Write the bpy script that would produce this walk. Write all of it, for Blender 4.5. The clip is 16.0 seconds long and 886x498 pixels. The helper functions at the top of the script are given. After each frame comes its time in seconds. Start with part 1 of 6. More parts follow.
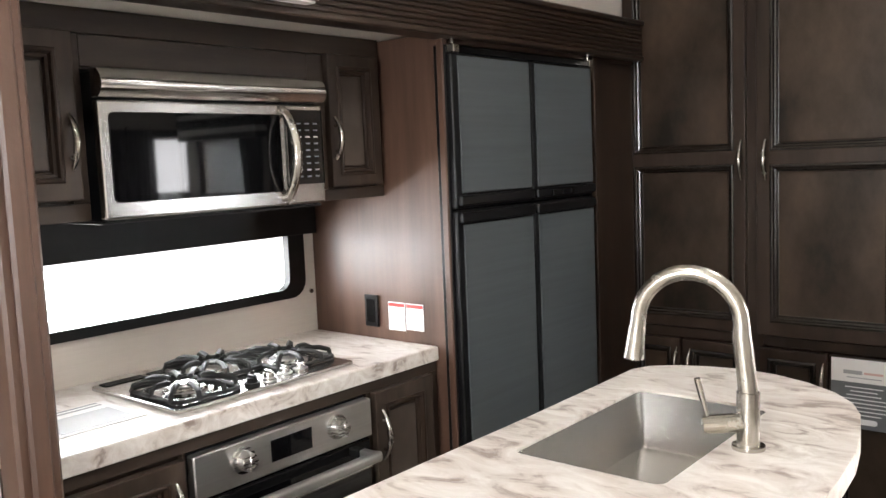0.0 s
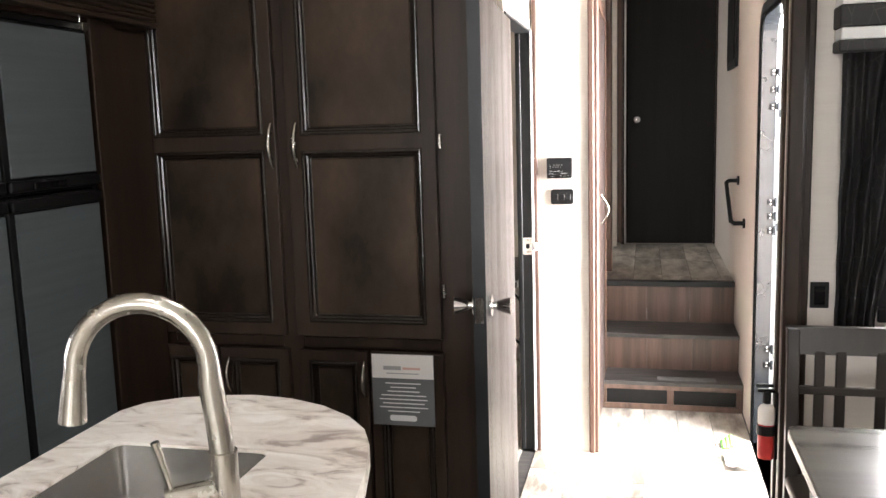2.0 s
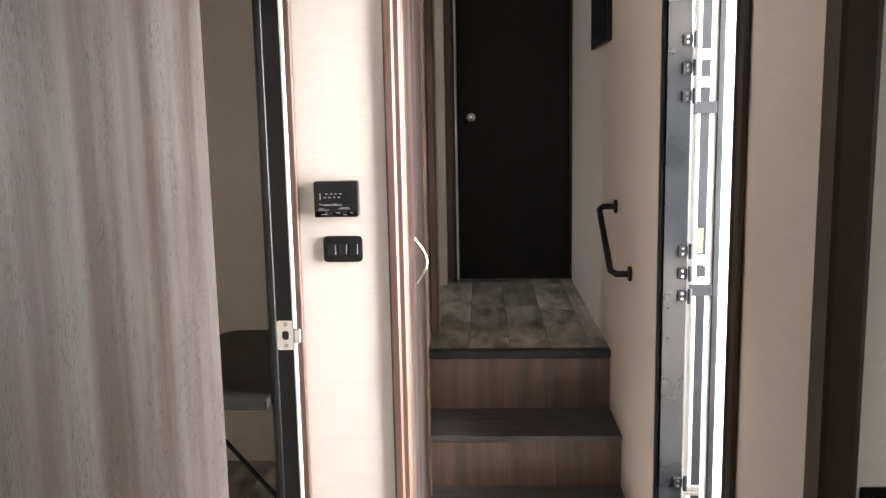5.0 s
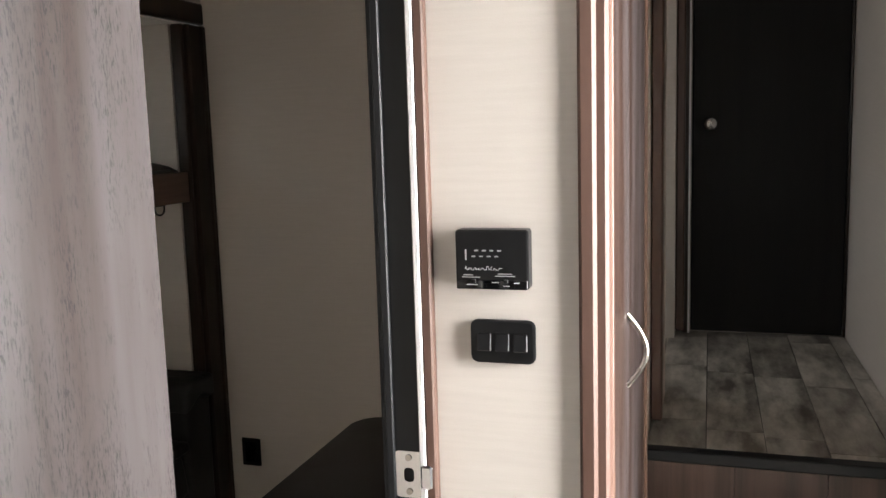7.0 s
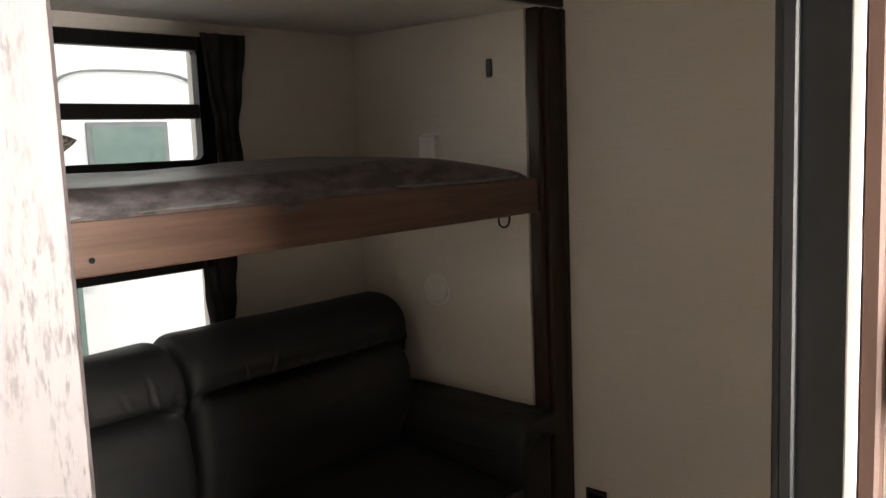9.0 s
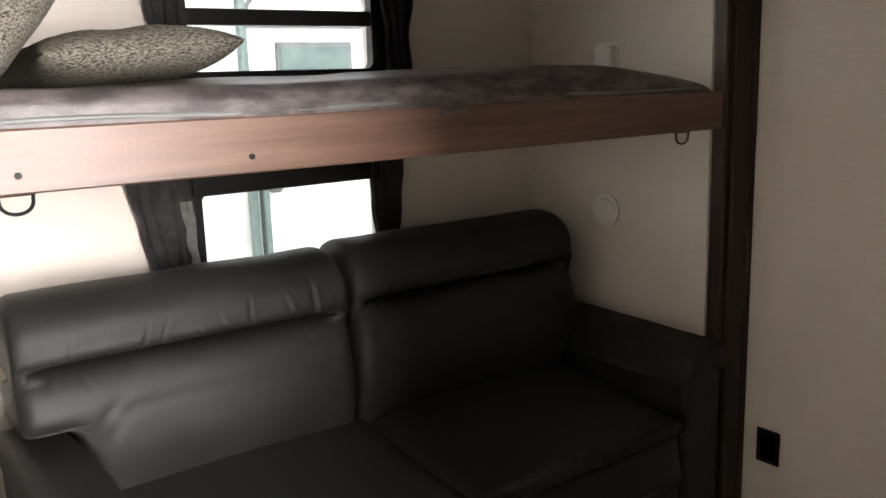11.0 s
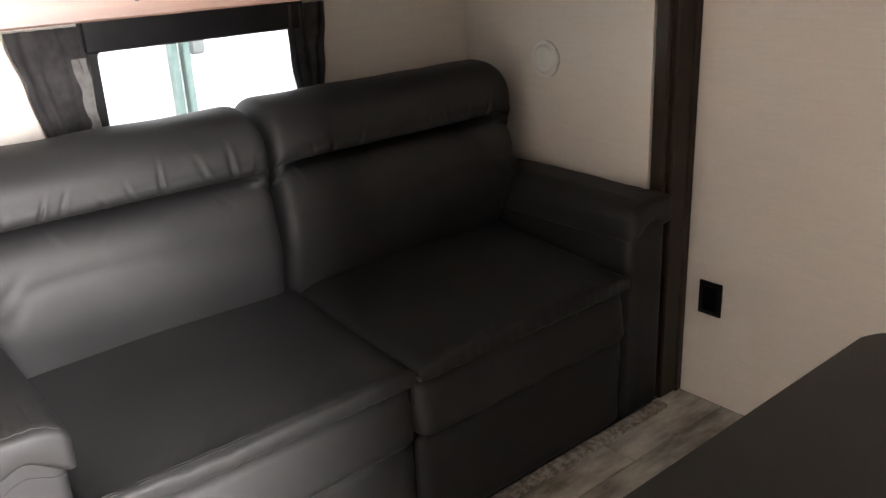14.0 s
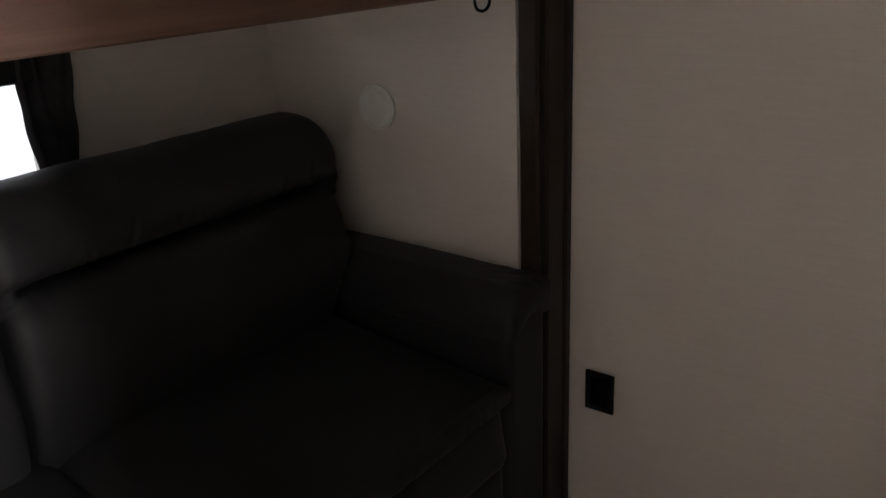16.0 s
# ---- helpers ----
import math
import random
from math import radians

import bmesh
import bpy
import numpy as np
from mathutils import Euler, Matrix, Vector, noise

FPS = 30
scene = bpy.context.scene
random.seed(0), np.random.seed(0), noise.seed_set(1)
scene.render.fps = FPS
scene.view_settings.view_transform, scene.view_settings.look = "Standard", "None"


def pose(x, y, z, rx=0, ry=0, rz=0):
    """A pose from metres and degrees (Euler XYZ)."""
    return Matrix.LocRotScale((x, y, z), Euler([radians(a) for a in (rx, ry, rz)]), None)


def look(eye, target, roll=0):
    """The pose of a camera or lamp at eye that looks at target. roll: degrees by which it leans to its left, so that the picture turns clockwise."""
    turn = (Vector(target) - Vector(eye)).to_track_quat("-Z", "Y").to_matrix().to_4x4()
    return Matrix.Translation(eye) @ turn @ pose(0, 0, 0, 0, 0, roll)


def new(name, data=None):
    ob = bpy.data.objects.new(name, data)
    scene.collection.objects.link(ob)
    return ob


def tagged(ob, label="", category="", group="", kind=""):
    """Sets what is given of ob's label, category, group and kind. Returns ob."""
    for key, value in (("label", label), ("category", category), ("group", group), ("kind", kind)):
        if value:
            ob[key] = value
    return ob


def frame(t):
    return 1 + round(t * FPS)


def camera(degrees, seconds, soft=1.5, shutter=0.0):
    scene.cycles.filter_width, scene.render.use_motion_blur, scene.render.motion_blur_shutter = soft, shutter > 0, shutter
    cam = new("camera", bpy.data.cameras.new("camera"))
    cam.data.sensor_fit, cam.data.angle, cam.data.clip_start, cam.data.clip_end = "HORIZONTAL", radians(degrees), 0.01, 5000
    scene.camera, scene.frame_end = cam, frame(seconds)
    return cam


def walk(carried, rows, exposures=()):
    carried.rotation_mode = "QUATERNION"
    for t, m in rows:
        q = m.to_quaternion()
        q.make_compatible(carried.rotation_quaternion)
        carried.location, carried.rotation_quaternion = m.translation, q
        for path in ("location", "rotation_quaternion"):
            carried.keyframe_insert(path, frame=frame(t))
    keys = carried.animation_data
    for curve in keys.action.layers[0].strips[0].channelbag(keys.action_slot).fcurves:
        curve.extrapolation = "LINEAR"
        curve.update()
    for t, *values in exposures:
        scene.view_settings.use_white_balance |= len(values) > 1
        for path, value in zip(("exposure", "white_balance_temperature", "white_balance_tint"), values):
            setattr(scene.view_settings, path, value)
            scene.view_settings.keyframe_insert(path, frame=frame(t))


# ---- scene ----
cam = camera(54.8, 16.0)
PATH = [
    (0, (0.377, 0.131, 1.433), (-0.906, 1.651, 1.224), -2.4),
    (0.7, (0.373, 0.158, 1.42), (-0.732, 1.807, 1.177), -2.4),
    (1.1, (0.365, 0.21, 1.414), (-0.546, 1.971, 1.153), -2.5),
    (1.5, (0.384, 0.352, 1.414), (-0.295, 2.212, 1.136), -2.3),
    (2, (0.396, 0.559, 1.439), (-0.064, 2.484, 1.149), -1.7),
    (2.5, (0.375, 0.772, 1.427), (0.062, 2.725, 1.128), -1.6),
    (3, (0.359, 1.044, 1.426), (0.17, 3.011, 1.117), -1.4),
    (3.2, (0.373, 1.16, 1.415), (0.228, 3.131, 1.11), -1.5),
    (5.3, (0.394, 2.304, 1.427), (0.302, 4.279, 1.125), -1.1),
    (5.5, (0.397, 2.403, 1.426), (0.277, 4.377, 1.127), -1.0),
    (5.9, (0.356, 2.605, 1.418), (0.175, 4.575, 1.126), -1.0),
    (6.3, (0.328, 2.753, 1.412), (0.063, 4.715, 1.129), -1.1),
    (6.6, (0.324, 2.856, 1.402), (-0.055, 4.8, 1.13), -1.5),
    (7, (0.335, 3.001, 1.417), (-0.258, 4.892, 1.151), -1.7),
    (7.3, (0.331, 3.109, 1.421), (-0.425, 4.942, 1.159), -1.6),
    (7.7, (0.28, 3.207, 1.428), (-0.649, 4.959, 1.171), -1.8),
    (8.3, (0.211, 3.318, 1.422), (-0.88, 4.977, 1.183), -1.9),
    (8.7, (0.171, 3.387, 1.413), (-1.043, 4.958, 1.175), -1.9),
    (9, (0.14, 3.452, 1.43), (-1.198, 4.918, 1.182), -2.2),
    (9.2, (0.142, 3.475, 1.446), (-1.282, 4.856, 1.189), -2.2),
    (11.3, (0.1128, 3.5262, 1.371), (-1.497, 4.626, 0.928), -2.1),
    (11.5, (0.1178, 3.5242, 1.369), (-1.476, 4.616, 0.852), -2.1),
    (11.8, (0.1168, 3.5212, 1.351), (-1.459, 4.606, 0.768), -2.1),
    (12.1, (0.1118, 3.5212, 1.34), (-1.45, 4.6, 0.708), -2.2),
    (12.5, (0.1148, 3.5192, 1.316), (-1.44, 4.598, 0.668), -2.4),
    (13, (0.1008, 3.5192, 1.309), (-1.436, 4.608, 0.644), -2.3),
    (13.7, (0.0618, 3.5582, 1.326), (-1.419, 4.707, 0.628), -2.6),
    (14.1, (0.0029, 3.657, 1.329), (-1.443, 4.844, 0.622), -2.8),
    (14.5, (-0.062, 3.8, 1.312), (-1.489, 5.013, 0.611), -2.9),
    (14.8, (-0.165, 3.855, 1.318), (-1.534, 5.132, 0.615), -2.6),
    (15.2, (-0.269, 3.91, 1.331), (-1.577, 5.256, 0.64), -2.3),
    (15.6, (-0.328, 3.965, 1.337), (-1.601, 5.339, 0.635), -2.5),
    (16, (-0.424, 3.998, 1.324), (-1.571, 5.482, 0.63), -2.5),
]
walk(cam, [(t, look(eye, target, roll)) for t, eye, target, roll in PATH],
     exposures=[(0.0, 0.25, 6500, 11.5), (0.5, 0.18, 6500, 11.5), (1.0, 0.03, 6500, 11.5), (1.5, 0.0, 6500, 11.5), (2.0, -0.05, 6500, 11.5), (2.5, -0.5, 6500, 11.5), (3.0, -0.75, 6500, 11.5), (5.5, -1.12, 6500, 11.5), (6.1, -1.46, 6420, 9.5), (7.0, -1.4, 6420, 9.5), (8.3, -1.25, 6500, 9.5), (8.6, -1.5, 6500, 9.5), (9.2, -0.85, 7150, 11), (11.3, -0.35, 6600, 11.5), (12.0, 0.35, 6500, 11.5), (12.5, 0.65, 6500, 11.5), (13.0, 0.65, 6500, 11.5), (13.7, 0.45, 6500, 11.5), (14.1, 0.3, 6500, 13.5), (14.5, -0.1, 6500, 13.5), (14.8, -0.8, 6500, 13.5), (15.2, -1.45, 6350, 15), (15.6, -1.35, 6350, 15), (16.0, -1.05, 6350, 15)])

# ---- daylight ----
world = bpy.data.worlds.new("sky")
scene.world = world
world.use_nodes = True
wn = world.node_tree
wn.nodes.clear()
sky = wn.nodes.new("ShaderNodeTexSky")
sky.sky_type = "NISHITA"
sky.sun_disc = False
sky.sun_elevation = radians(57)
sky.sun_rotation = radians(106)
bgd = wn.nodes.new("ShaderNodeBackground")
bgd.inputs["Strength"].default_value = 0.15
wout = wn.nodes.new("ShaderNodeOutputWorld")
wn.links.new(sky.outputs[0], bgd.inputs[0])
wn.links.new(bgd.outputs[0], wout.inputs[0])

sun = new("sun", bpy.data.lights.new("sun", "SUN"))
sun.data.energy = 5.0
sun.data.angle = radians(8)
sun.data.color = (1.0, 0.96, 0.9)
sun.matrix_world = look((5.5, 2.4, 9), (0, 4, 0))


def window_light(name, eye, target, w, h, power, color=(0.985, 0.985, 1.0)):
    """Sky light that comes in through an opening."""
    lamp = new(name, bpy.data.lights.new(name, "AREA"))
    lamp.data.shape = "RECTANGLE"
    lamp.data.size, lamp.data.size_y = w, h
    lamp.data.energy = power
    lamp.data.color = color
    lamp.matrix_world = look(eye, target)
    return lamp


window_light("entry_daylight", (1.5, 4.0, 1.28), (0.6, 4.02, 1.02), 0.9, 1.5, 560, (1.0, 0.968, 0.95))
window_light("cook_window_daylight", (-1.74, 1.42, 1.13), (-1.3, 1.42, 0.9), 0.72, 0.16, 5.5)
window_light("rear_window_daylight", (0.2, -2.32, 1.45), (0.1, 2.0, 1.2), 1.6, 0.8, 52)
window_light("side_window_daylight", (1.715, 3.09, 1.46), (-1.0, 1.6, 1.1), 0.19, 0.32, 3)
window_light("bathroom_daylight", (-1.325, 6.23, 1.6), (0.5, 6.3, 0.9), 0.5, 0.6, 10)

# ---- materials ----
MATS = {}


def nodes_of(m):
    m.use_nodes = True
    nt = m.node_tree
    return nt, nt.nodes["Principled BSDF"]


def surface(name, c1, c2, rough=0.6, metal=0.0, scale=(6, 6, 6), detail=6.0, fine=80.0, bump=0.1, rvar=0.12,
            contrast=(0.3, 0.7), piece=0.0, spec=0.5, coat=0.0):
    """A worn surface: broad blotches between two colours, fine grain, uneven gloss and slight relief."""
    m = bpy.data.materials.new(name)
    nt, b = nodes_of(m)
    N, L = nt.nodes.new, nt.links.new
    tc = N("ShaderNodeTexCoord")
    mp = N("ShaderNodeMapping")
    mp.inputs["Scale"].default_value = scale
    L(tc.outputs["Object"], mp.inputs["Vector"])
    src = mp.outputs["Vector"]
    if piece:
        info = N("ShaderNodeObjectInfo")
        add = N("ShaderNodeVectorMath")
        add.operation = "ADD"
        mul = N("ShaderNodeMath")
        mul.operation = "MULTIPLY"
        mul.inputs[1].default_value = 37.0
        L(info.outputs["Random"], mul.inputs[0])
        L(src, add.inputs[0])
        L(mul.outputs[0], add.inputs[1])
        src = add.outputs[0]
    n1 = N("ShaderNodeTexNoise")
    n1.inputs["Scale"].default_value = 1.0
    n1.inputs["Detail"].default_value = detail
    n1.inputs["Roughness"].default_value = 0.62
    L(src, n1.inputs["Vector"])
    ramp = N("ShaderNodeValToRGB")
    ramp.color_ramp.elements[0].position, ramp.color_ramp.elements[1].position = contrast
    ramp.color_ramp.elements[0].color = (*c1, 1)
    ramp.color_ramp.elements[1].color = (*c2, 1)
    L(n1.outputs["Fac"], ramp.inputs["Fac"])
    n2 = N("ShaderNodeTexNoise")
    n2.inputs["Scale"].default_value = fine
    n2.inputs["Detail"].default_value = 3.0
    L(tc.outputs["Object"], n2.inputs["Vector"])
    col = ramp.outputs["Color"]
    if piece:
        hsv = N("ShaderNodeHueSaturation")
        rng = N("ShaderNodeMapRange")
        rng.inputs["To Min"].default_value = 1 - piece
        rng.inputs["To Max"].default_value = 1 + piece
        L(info.outputs["Random"], rng.inputs["Value"])
        L(rng.outputs[0], hsv.inputs["Value"])
        L(col, hsv.inputs["Color"])
        col = hsv.outputs["Color"]
    L(col, b.inputs["Base Color"])
    rr = N("ShaderNodeMapRange")
    rr.inputs["To Min"].default_value = max(0.03, rough - rvar)
    rr.inputs["To Max"].default_value = min(1.0, rough + rvar)
    L(n1.outputs["Fac"], rr.inputs["Value"])
    L(rr.outputs[0], b.inputs["Roughness"])
    b.inputs["Metallic"].default_value = metal
    b.inputs["Specular IOR Level"].default_value = spec
    b.inputs["Coat Weight"].default_value = coat
    if bump:
        bp = N("ShaderNodeBump")
        bp.inputs["Strength"].default_value = bump
        bp.inputs["Distance"].default_value = 0.002
        L(n2.outputs["Fac"], bp.inputs["Height"])
        L(bp.outputs[0], b.inputs["Normal"])
    MATS[name] = m
    return m


def wood(name, c1, c2, along="z", rough=0.42, piece=0.08, freq=14.0, bump=0.12, spec=0.5):
    s = {"x": (1.2, freq, freq), "y": (freq, 1.2, freq), "z": (freq, freq, 1.2)}[along]
    return surface(name, c1, c2, rough, 0, s, 8.0, 120.0, bump, 0.1, (0.28, 0.72), piece, spec)


def fabric(name, c1, c2, scale=(60, 60, 60), rough=0.9, bump=0.5, contrast=(0.35, 0.65)):
    return surface(name, c1, c2, rough, 0, scale, 4.0, 500.0, bump, 0.05, contrast, 0, 0.2)


DK1, DK2 = (0.0125, 0.0076, 0.0051), (0.042, 0.0255, 0.017)
dark_z = wood("dark_wood_upright", DK1, DK2, "z", 0.36, spec=0.25)
dark_x = wood("dark_wood_level", DK1, DK2, "x", 0.33, spec=0.32)
dark_y = wood("dark_wood_along", DK1, DK2, "y", 0.33, spec=0.32)
dark_panel = surface("dark_wood_panel", (0.0095, 0.0061, 0.0041), (0.066, 0.0425, 0.028), 0.34, 0, (5, 5, 3), 8, 150, 0.06, 0.1, (0.33, 0.74), 0.1, 0.22)
groove = surface("dark_glaze", (0.007, 0.005, 0.0035), (0.02, 0.0135, 0.0095), 0.22, spec=0.6)
brown_z = wood("brown_wood_upright", (0.046, 0.0225, 0.0148), (0.128, 0.071, 0.048), "z", 0.42, 0.04, 16)
brown_y = wood("brown_wood_along", (0.058, 0.034, 0.0245), (0.125, 0.076, 0.054), "y", 0.38, 0.04, 10)
brown_x = wood("brown_wood_riser", (0.038, 0.022, 0.0162), (0.13, 0.08, 0.059), "z", 0.42, 0.06, 26)
cab_z = wood("taupe_cabinet_upright", (0.02, 0.0135, 0.0098), (0.066, 0.046, 0.034), "z", 0.38, 0.06, 14, spec=0.35)
cab_y = wood("taupe_cabinet_along", (0.02, 0.0135, 0.0098), (0.06, 0.042, 0.031), "y", 0.38, 0.04, 12, spec=0.35)
key_ink = surface("dim_key_print", (0.1, 0.12, 0.14), (0.16, 0.18, 0.2), 0.5, bump=0)
bunk_wood = wood("bunk_board_wood", (0.055, 0.029, 0.02), (0.2, 0.116, 0.083), "y", 0.45, 0.04, 20)
trim_wood = wood("trim_wood", (0.062, 0.032, 0.0235), (0.13, 0.076, 0.057), "z", 0.5, 0.05, 12, spec=0.3)
door_edge = surface("black_edge", (0.008, 0.009, 0.01), (0.014, 0.015, 0.017), 0.4, spec=0.3)
black_door = wood("black_door_wood", (0.006, 0.0052, 0.0046), (0.012, 0.0105, 0.009), "z", 0.5, 0, 20, spec=0.12)
wall_vinyl = surface("wall_vinyl", (0.6, 0.55, 0.495), (0.64, 0.59, 0.533), 0.6, 0, (7, 7, 130), 6, 420, 0.1, 0.05, (0.3, 0.7), 0, 0.35)
slide_vinyl = surface("slide_wall_vinyl", (0.64, 0.588, 0.53), (0.68, 0.63, 0.57), 0.6, 0, (7, 7, 130), 6, 420, 0.1, 0.05, (0.3, 0.7), 0, 0.35)
ceiling_white = surface("ceiling_white", (0.7, 0.68, 0.63), (0.78, 0.76, 0.71), 0.7, 0, (2, 2, 2), 4, 300, 0.15)
steel = surface("brushed_steel", (0.5, 0.49, 0.47), (0.66, 0.65, 0.63), 0.27, 1.0, (3, 3, 140), 3, 300, 0.05, 0.07)
steel_y = surface("brushed_steel_along", (0.52, 0.51, 0.495), (0.62, 0.61, 0.59), 0.18, 1.0, (220, 2, 220), 3, 300, 0.02, 0.05)
nickel = surface("brushed_nickel", (0.44, 0.415, 0.37), (0.53, 0.505, 0.455), 0.26, 1.0, (40, 40, 40), 3, 400, 0.02, 0.05)
sink_steel = surface("satin_sink_steel", (0.58, 0.57, 0.555), (0.63, 0.62, 0.6), 0.23, 1.0, (2, 2, 2), 2, 500, 0.0, 0.02)
satin_steel = surface("satin_steel", (0.55, 0.54, 0.52), (0.6, 0.59, 0.57), 0.32, 0.95, (200, 3, 200), 3, 300, 0.02, 0.04)
chrome = surface("chrome", (0.75, 0.75, 0.75), (0.82, 0.82, 0.82), 0.1, 1.0, bump=0)
iron = surface("cast_iron", (0.012, 0.012, 0.012), (0.025, 0.025, 0.025), 0.5, 0, (30, 30, 30), 4, 300, 0.3)
black_plastic = surface("black_plastic", (0.0035, 0.0035, 0.0038), (0.0065, 0.0065, 0.007), 0.36, 0, (20, 20, 20), 3, 400, 0.1, spec=0.25)
black_gloss = surface("black_glass", (0.003, 0.003, 0.0035), (0.005, 0.005, 0.0055), 0.035, 0, bump=0, rvar=0.005, spec=0.35)
black_metal = surface("black_painted_metal", (0.006, 0.0068, 0.008), (0.012, 0.0135, 0.0155), 0.5, 0.0, (8, 8, 8), 4, 200, 0.08, spec=0.12)
frame_black = surface("glossy_black_frame", (0.006, 0.0068, 0.008), (0.012, 0.0135, 0.0155), 0.14, 0.0, (8, 8, 8), 4, 200, 0.03, 0.05, spec=0.3)
fridge_face = surface("fridge_panel_grey", (0.062, 0.071, 0.075), (0.08, 0.09, 0.094), 0.38, 0.0, (2, 2, 60), 4, 250, 0.05, 0.06)
leather = surface("charcoal_leather", (0.0135, 0.0133, 0.0133), (0.02, 0.0198, 0.0198), 0.54, 0, (7, 7, 7), 5, 420, 0.12, 0.06, spec=0.24)
sill_mat = surface("sill_carpet_strip", (0.16, 0.14, 0.12), (0.36, 0.33, 0.29), 0.9, 0, (60, 60, 60), 5, 300, 0.6, 0.05, (0.4, 0.6), 0, 0.2)
white_paper = surface("white_paper", (0.72, 0.7, 0.68), (0.8, 0.78, 0.76), 0.5, bump=0)
grey_paper = surface("grey_card", (0.11, 0.115, 0.12), (0.14, 0.145, 0.15), 0.4, bump=0)
red_ink = surface("red_ink", (0.5, 0.03, 0.03), (0.6, 0.05, 0.04), 0.5, bump=0)
orange_ink = surface("orange_ink", (0.7, 0.16, 0.04), (0.75, 0.2, 0.05), 0.5, bump=0)
salmon_ink = surface("faint_salmon_ink", (0.62, 0.4, 0.35), (0.66, 0.44, 0.4), 0.5, bump=0)
grey_ink = surface("grey_ink", (0.3, 0.3, 0.3), (0.4, 0.4, 0.4), 0.5, bump=0)
white_ink = surface("white_ink", (0.7, 0.7, 0.7), (0.75, 0.75, 0.75), 0.5, bump=0)
white_plastic = surface("white_plastic", (0.68, 0.67, 0.63), (0.76, 0.75, 0.71), 0.4, 0, (10, 10, 10), bump=0.03)
white_trim = surface("white_trim", (0.76, 0.75, 0.73), (0.83, 0.82, 0.8), 0.35, 0, (4, 4, 4), bump=0.03)
red_paint = surface("red_paint", (0.42, 0.02, 0.02), (0.5, 0.03, 0.03), 0.3, bump=0)
green_plastic = surface("green_plastic", (0.1, 0.5, 0.05), (0.16, 0.6, 0.08), 0.4, bump=0.05)
yellow_ink = surface("yellow_label", (0.7, 0.6, 0.03), (0.75, 0.65, 0.05), 0.5, bump=0)
curtain_mat = fabric("dark_grey_curtain", (0.035, 0.033, 0.034), (0.075, 0.07, 0.07), (14, 14, 14), 0.75, 0.4)
lining = fabric("pale_curtain_lining", (0.2, 0.195, 0.185), (0.3, 0.295, 0.28), (14, 14, 30), 0.85, 0.3)
pillow_mat = fabric("woven_pillow_fabric", (0.028, 0.026, 0.021), (0.21, 0.195, 0.16), (420, 120, 320), 0.95, 0.9, (0.38, 0.6))
mattress_mat = surface("mottled_mattress_cover", (0.043, 0.036, 0.038), (0.115, 0.1, 0.102), 0.5, 0, (16, 11, 30), 9, 260, 0.3, 0.12, (0.42, 0.58))
plank_mat = surface("grey_vinyl_plank", (0.12, 0.106, 0.088), (0.56, 0.53, 0.475), 0.42, 0, (11, 3.2, 8), 6, 200, 0.15, 0.1, (0.36, 0.66), 0.2)
tread_mat = surface("dark_stair_tread", (0.011, 0.0105, 0.0105), (0.085, 0.08, 0.076), 0.48, 0, (5, 34, 9), 9, 250, 0.2, 0.1, (0.36, 0.72), 0)
table_black = surface("dark_grey_table_laminate", (0.015, 0.014, 0.0132), (0.023, 0.0215, 0.02), 0.42, 0, (9, 9, 9), 4, 300, 0.08, spec=0.35)
chair_wood = wood("espresso_chair_wood", (0.016, 0.012, 0.01), (0.034, 0.027, 0.022), "z", 0.33)
table_mat = wood("dinette_table_laminate", (0.05, 0.046, 0.04), (0.1, 0.092, 0.08), "x", 0.2, 0, 9, spec=0.4)
asphalt = surface("lot_gravel", (0.45, 0.44, 0.42), (0.58, 0.57, 0.55), 0.9, 0, (1, 1, 1), 8, 30, 0.4)
far_white = surface("white_siding", (0.7, 0.7, 0.7), (0.78, 0.78, 0.78), 0.4, 0, (0.5, 0.5, 4), 3, 60, 0.1)
far_dark = surface("dark_eave", (0.06, 0.05, 0.045), (0.1, 0.08, 0.07), 0.7)
far_grey = surface("grey_window_rubber", (0.12, 0.13, 0.13), (0.18, 0.19, 0.19), 0.5)
far_green = surface("shaded_green_glass", (0.1, 0.15, 0.14), (0.16, 0.22, 0.2), 0.15, bump=0)
far_glass = surface("pale_green_glass", (0.3, 0.42, 0.4), (0.4, 0.5, 0.48), 0.1, bump=0)


